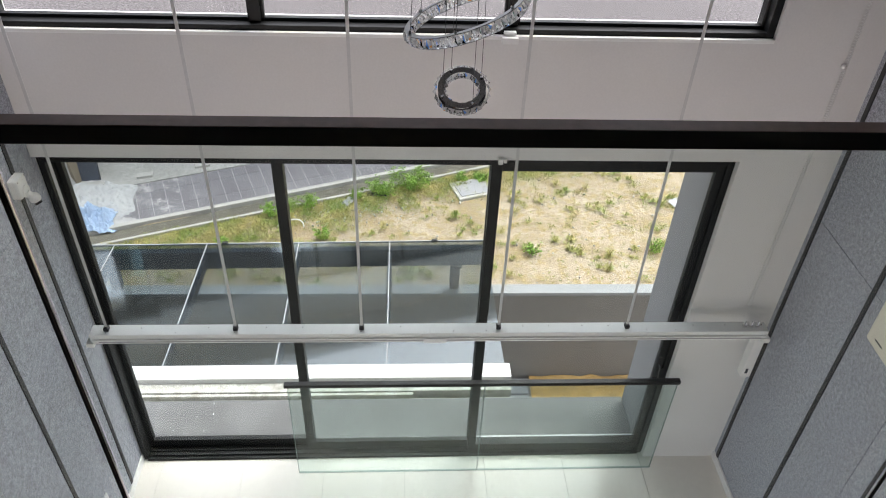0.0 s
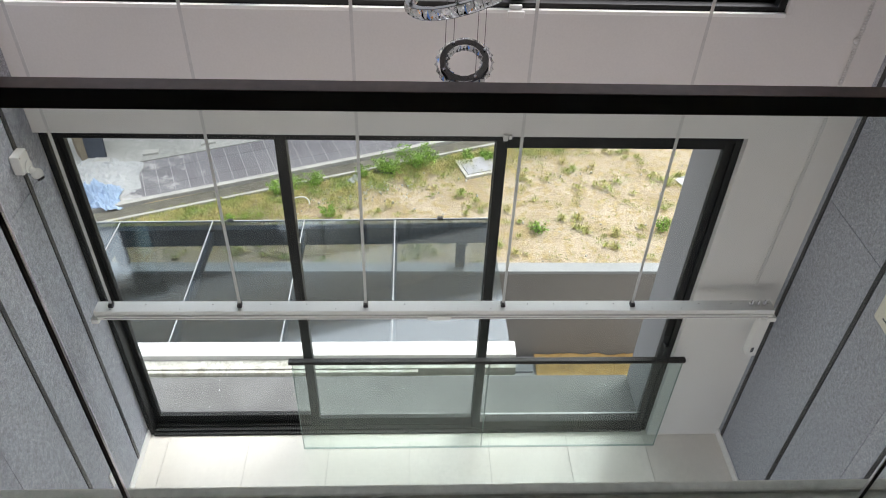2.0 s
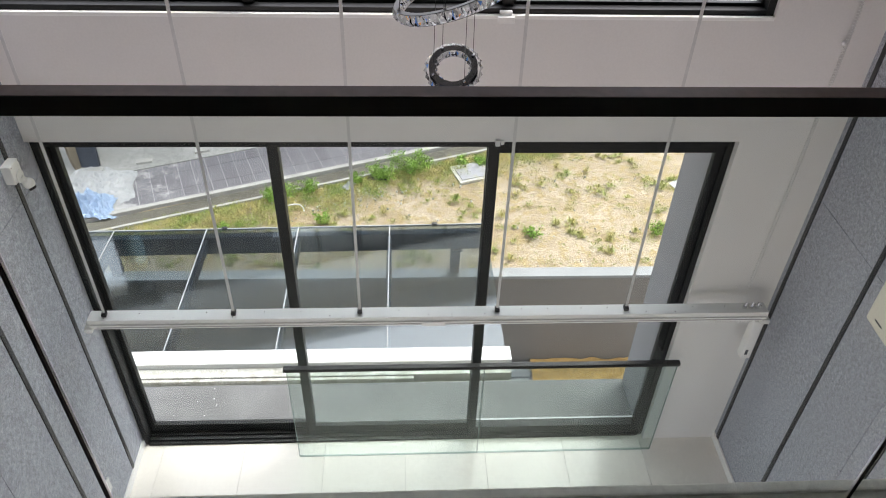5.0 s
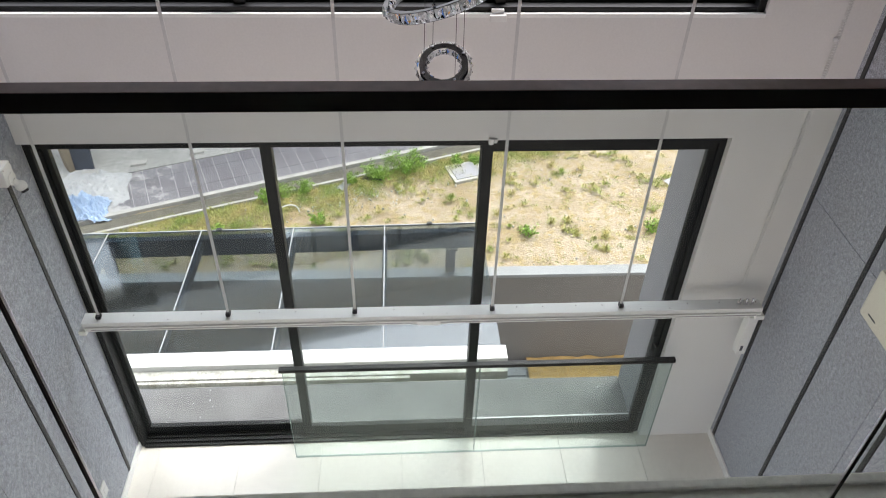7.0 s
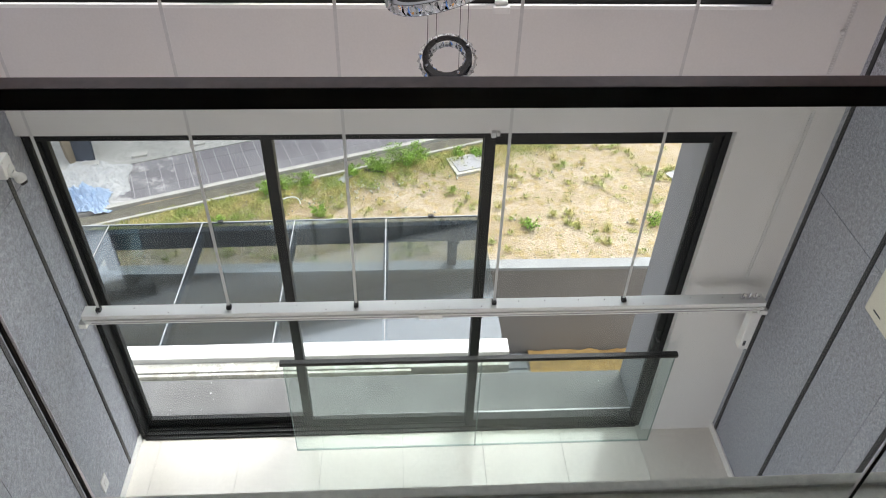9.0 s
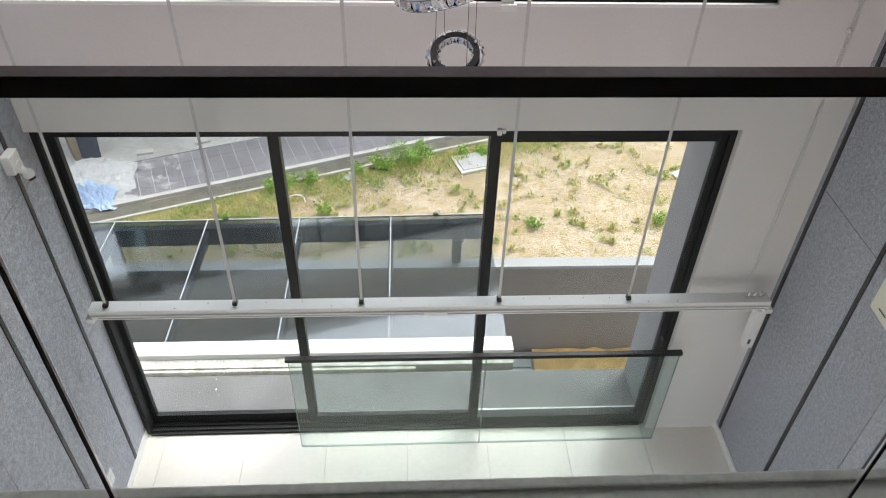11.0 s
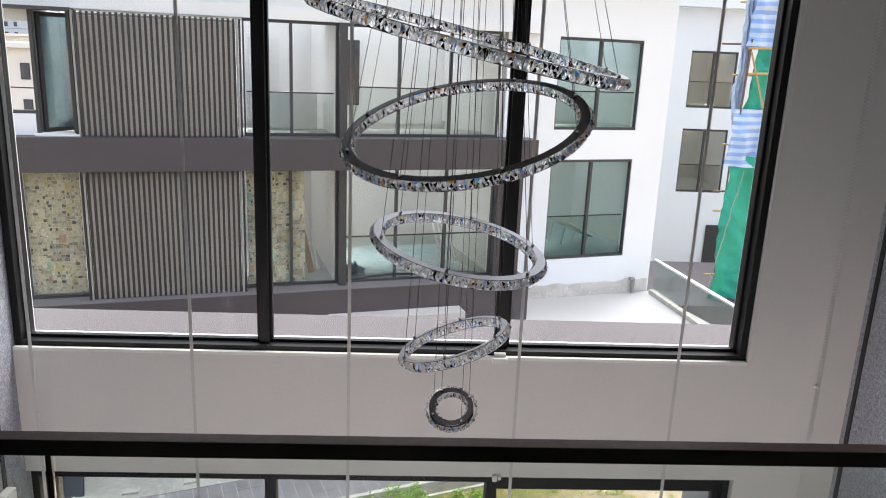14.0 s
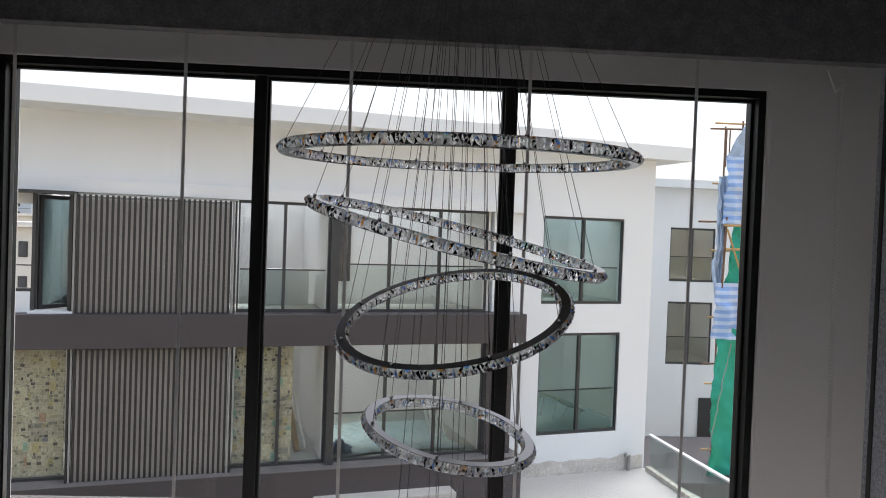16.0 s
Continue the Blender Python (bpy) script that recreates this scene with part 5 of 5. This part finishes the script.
# house C further back
hC = thing("house_far_wing", "white rear wing with smaller charcoal windows", "house")
b = bmesh.new()
for z0, z1 in ((-3.1, -0.1), (2.47, 3.3), (5.5, 7.1)):
    bx(b, 6.65, 20, 26.0, 26.3, z0, z1)
for z0, z1 in ((-0.1, 2.47), (3.3, 5.5)):
    bx(b, 6.65, 11.15, 26.0, 26.3, z0, z1)
    bx(b, 13.02, 20, 26.0, 26.3, z0, z1)
part("wall", b, M_NWHITE, hC)
part("roof", boxbm(6.66, 20, 25.5, 34, 7.1, 7.42), M_NWHITE, hC)
part("plinth", boxbm(6.65, 20, 25.9, 26.3, -4.0, -3.101), M_NDARK, hC, "dark painted plinth")
b = bmesh.new()
room(b, 10.8, 13.4, 26.3, 30, -0.1, 2.47)
room(b, 10.8, 13.4, 26.3, 30, 3.3, 5.5)
bx(b, 10.7, 13.5, 30.101, 30.2, -0.3, 5.6)
bx(b, 10.7, 13.5, 26.301, 28.5, 3.1, 3.299)
bx(b, 10.7, 13.5, 26.301, 30.1, -0.3, -0.101)
part("room_walls", b, M_ROOM, hC)
window_unit(hC, 11.151, 13.019, -0.099, 2.469, 26.03, 2, 1.0, 0.08)
window_unit(hC, 11.151, 13.019, 3.301, 5.499, 26.03, 2, 4.3, 0.08)
part("door", boxbm(12.6, 13.6, 25.93, 25.99, -3.1, -1.45), M_NFRAME, hC)

# terrace between the wings
def prism(pts, z0, z1):
    bm = bmesh.new()
    f = bm.faces.new([bm.verts.new((x, y, z0)) for x, y in pts])
    for v in [e for e in bmesh.ops.extrude_face_region(bm, geom=[f])["geom"] if isinstance(e, bmesh.types.BMVert)]:
        v.co.z = z1
    bmesh.ops.recalc_face_normals(bm, faces=bm.faces)
    return bm


TZ = -1.2
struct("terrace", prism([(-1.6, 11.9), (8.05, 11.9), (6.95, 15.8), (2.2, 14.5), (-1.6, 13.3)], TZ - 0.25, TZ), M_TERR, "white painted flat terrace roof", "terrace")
struct("terrace_wall", prism([(-1.4, 12.1), (7.85, 12.1), (6.85, 15.6), (2.2, 14.4), (-1.4, 13.2)], -3.7, TZ - 0.251), M_NWHITE, "white wall under the terrace", "wall")
bt = thing("terrace_balustrade", "glass balustrade with a wide white rail beside the terrace", "balustrade", Matrix.Translation((6.97, 15.6, TZ)) @ Matrix.Rotation(math.radians(8), 4, 'Z'))
part("kerb", boxbm(-0.10, 0.06, -4.0, 0.0, 0.001, 0.11, bevel=0.008), M_CONC, bt)
for k in range(3):
    p = part("glass_panel", boxbm(-0.005, 0.005, -1.31 - k * 1.33, -0.02 - k * 1.33, 0.11, 0.92), G_RAIL, bt)
    p.visible_shadow = False
part("top_rail", boxbm(-0.05, 0.05, -4.0, 0.0, 0.93, 0.98, bevel=0.01), M_FARW, bt)
t = thing("drain_pipe", "small grey pipe stub at the wall foot", "pipe", FB)
b = cyl(bmesh.new(), (6.45, 14.9, TZ), (6.45, 14.9, TZ + 0.4), 0.05, 10)
cyl(b, (6.45, 14.9, TZ + 0.4), (6.3, 14.85, TZ + 0.43), 0.05, 10)
part("pipe", b, M_COPING, t)
struct("side_block", boxbm(7.6, 16, 17.0, 22, -3.7, -2.0), M_NDARK, "dark low block behind the terrace", "building")

# scaffold with netting
sf = thing("scaffold", "scaffold wrapped in green net and blue striped tarpaulin", "scaffold")
SY = 18.0
for x in (10.25, 11.4):
    for y in (SY, SY + 1.2):
        part("standard", cyl(bmesh.new(), (x, y, -3.7), (x, y, 8.6), 0.03, 8), M_POLE, sf)
for z in (-1.6, 0.4, 2.4, 4.4, 6.4, 8.2):
    part("ledger", cyl(bmesh.new(), (9.4, SY, z + 0.3), (11.6, SY, z + 0.3), 0.028, 8), M_BAMBOO, sf, "yellow timber ledger")
    part("brace", cyl(bmesh.new(), (10.25, SY - 0.04, z), (11.4, SY - 0.04, z + 2.0), 0.02, 8), M_POLE, sf)
for z, L in ((8.32, 9.24), (5.55, 9.0), (1.3, 9.3)):
    part("putlog", cyl(bmesh.new(), (L, SY - 0.05, z), (10.6, SY, z + 0.03), 0.03, 8), M_POLE, sf)
for x in (9.72, 9.82):
    part("standard", cyl(bmesh.new(), (x, SY - 0.1, 7.2), (x, SY - 0.1, 8.3), 0.022, 8), M_POLE, sf)


def cloth(name, xb, xt, x1, z0, z1, y, mtl, seed, lab, wild=0.1):
    """A hung sheet with a ragged left edge from xb at the foot to xt at the head, in sagging folds."""
    bm = bmesh.new()
    bmesh.ops.create_grid(bm, x_segments=26, y_segments=60, size=0.5)
    for v in bm.verts:
        u, w = v.co.x + 0.5, v.co.y + 0.5
        z = z0 + (z1 - z0) * w
        x0 = xb + (xt - xb) * w + wild * (noise.noise(Vector((seed, z * 1.3, 0))) + 0.5 * noise.noise(Vector((seed, z * 4.5, 2))))
        fold = 0.16 * noise.noise(Vector((u * 5, z * 1.1, seed))) + 0.10 * noise.noise(Vector((u * 9 + z * 2.2, z * 2.5 - u * 5, seed))) + 0.05 * math.sin(u * 19 + z * 2 + seed)
        sag = 0.10 * math.sin(math.pi * u) * noise.noise(Vector((seed * 3, u * 2, w * 2)))
        v.co = Vector((x0 + (x1 - x0) * u, y - 0.25 + fold, z + sag))
    bmesh.ops.solidify(bm, geom=bm.faces[:], thickness=0.006)
    return part(name, bm, mtl, sf, lab, smooth=True)


cloth("net", 9.50, 9.62, 12.2, -2.5, 2.4, SY, M_NET, 1.0, "green safety net")
cloth("net", 9.80, 10.05, 12.2, 3.5, 5.5, SY + 0.12, M_NET, 2.0, "green safety net")
cloth("tarpaulin", 9.42, 9.52, 12.2, 2.1, 3.75, SY - 0.08, M_STRIPE, 3.0, "blue and white striped tarpaulin")
cloth("tarpaulin", 9.55, 9.72, 12.2, 5.5, 7.5, SY - 0.08, M_STRIPE, 4.0, "blue and white striped tarpaulin")
cloth("tarpaulin", 9.45, 9.52, 9.78, 3.4, 6.9, SY + 0.05, M_TARPB, 6.0, "pale blue plastic sheet")
cloth("tarpaulin", 9.66, 10.35, 12.2, 7.4, 8.7, SY, M_TARPB, 5.0, "pale blue plastic sheet")
for x, z in ((9.62, 5.45), (9.72, 4.75)):
    part("timber", cyl(bmesh.new(), (x, SY - 0.4, z), (11.4, SY - 0.4, z + 0.04), 0.035, 8), M_BAMBOO, sf, "yellow timber ledger")
part("timber", cyl(bmesh.new(), (9.72, SY - 0.42, 5.35), (10.3, SY - 0.42, 3.75), 0.03, 8), M_BAMBOO, sf, "yellow timber brace")
part("standard", cyl(bmesh.new(), (9.66, SY - 0.36, 3.6), (9.72, SY - 0.36, 5.7), 0.035, 8), M_POLE, sf)
b = bmesh.new()
rq = random.Random(3)
pts = [Vector((9.98 - 0.035 * k + rq.uniform(-0.025, 0.025), SY - 0.46, 2.0 - 0.2 * k)) for k in range(23)]
for p, q in zip(pts, pts[1:]):
    cyl(b, p, q, rq.uniform(0.008, 0.02), 6)
part("rope", b, M_COPING, sf, "loose pale rope down the net")

# distant houses
def far_house(x, y, w, d, z1, pitch, mtl):
    t = thing("distant_house", "distant white flat-roofed house with dark windows", "house", pose(x, y, -3.6), group="distant houses")
    part("wall", boxbm(0, w, 0, d, 0, z1, bevel=0.05), mtl, t)
    part("roof", boxbm(-0.3, w + 0.3, -0.5, d, z1 + 0.01, z1 + 0.3), mtl, t)
    for i in range(int((w - 0.4) // pitch)):
        for j in range(int(z1 // 3.0)):
            x0, z0, h = 0.6 + i * pitch, z1 - 1.7 - j * 2.0, 0.9
            w0 = part("window", boxbm(x0, x0 + pitch * 0.36, -0.06, 0.02, z0, z0 + h), M_NFRAME, t)
            part("pane", boxbm(x0 + 0.05, x0 + pitch * 0.36 - 0.05, -0.08, -0.062, z0 + 0.05, z0 + h - 0.05), M_BOARD, w0)
    part("terrace_rail", boxbm(0, w, -0.7, -0.66, z1 - 2.15, z1 - 2.08), M_NFRAME, t)


far_house(-25.0, 40, 5.0, 8, 7.98, 1.4, M_FARW)
far_house(-52, 90, 16, 8, 8.75, 1.5, M_FARW)
far_house(-84.5, 160, 5.6, 6, 12.6, 1.9, M_HAZE)

# ---- pieces: tiles and felt boards ----
k = 0
TJ = 0.168
xa = sorted({XL + 0.001, XR - 0.001, *[TJ + i * 0.602 for i in range(-3, 4)]})
for x0, x1 in zip(xa, xa[1:]):
    for j in range(8):
        y1 = -0.001 - j * 0.602
        piece("tile", meshof("tile", boxbm(x0 + 0.001, x1 - 0.001, y1 - 0.600, y1, -0.0055, 0.0, bevel=0.0008), M_TILE), floor, Matrix())
def pave_mesh(y0, y1):
    return meshof("paving_tile", boxbm(-0.131, 0.131, y0 + 0.004, y1 - 0.004, 0, 0.004, bevel=0.001), M_PAVE)


for y0, y1 in ((0.17, 0.49), (0.49, 1.07), (1.07, 1.65), (1.65, 2.23), (2.23, 2.81)):
    PT = pave_mesh(y0, y1)
    for i in range(-6, 42):
        piece("paving_tile", PT, pav, ST @ Matrix.Translation((1.435 + (i - 4) * 0.27, 0, 0.0505)))
b = bmesh.new()
for j in range(6):
    for i in range(4, 42):
        bx(b, 1.304 + (i - 4) * 0.27, 1.566 + (i - 4) * 0.27, 2.814 + j * 0.58, 3.386 + j * 0.58, 0.0505, 0.0545)
b.transform(ST)
tagged(part("far_paving", b, M_PAVE, pav), kind="stuff")


def felt(parent, xa, xb, lines, zj, lamp_gap=None):
    """Felt boards between dark recessed strips and fine joints: lines of place and gap."""
    prev = -0.003
    for y, gap in lines + [(-6.4, 0.0)]:
        zz = [0.0] + zj + [ZC - 0.001]
        for a, c in zip(zz, zz[1:]):
            # leave out the board where the added side lamp shines in
            if y == lamp_gap and a == 0.0:
                continue
            piece("felt_board", meshof("felt_board", boxbm(xa, xb, y + gap / 2, prev, a + 0.0015, c - 0.0015, bevel=0.0015), M_FELT), parent, Matrix())
        prev = y - gap / 2


W, J = 0.032, 0.004
EAST = [(-0.10, W), (-0.732, W), (-1.20, J), (-1.34, W), (-1.97, W), (-2.6, W), (-3.8, J), (-5.0, J)]
WEST = [(-0.245, W), (-0.842, W), (-1.29, J), (-1.45, W), (-2.05, W), (-2.65, W), (-3.8, J), (-5.0, J)]
felt(wall_e, XR, XR + 0.0115, EAST, [2.325, 4.72])
felt(wall_w, XL - 0.0115, XL, WEST, [2.45, 4.85], lamp_gap=-5.0)
for wall, xa_, xb_, lines in ((wall_e, XR - 0.005, XR + 0.010, EAST), (wall_w, XL - 0.010, XL + 0.005, WEST)):
    for y, gap in lines:
        if gap == W:
            part("trim_strip", boxbm(xa_, xb_, y - 0.0155, y + 0.0155, 0.0, ZC - 0.001, bevel=0.001), M_STRIP, wall)
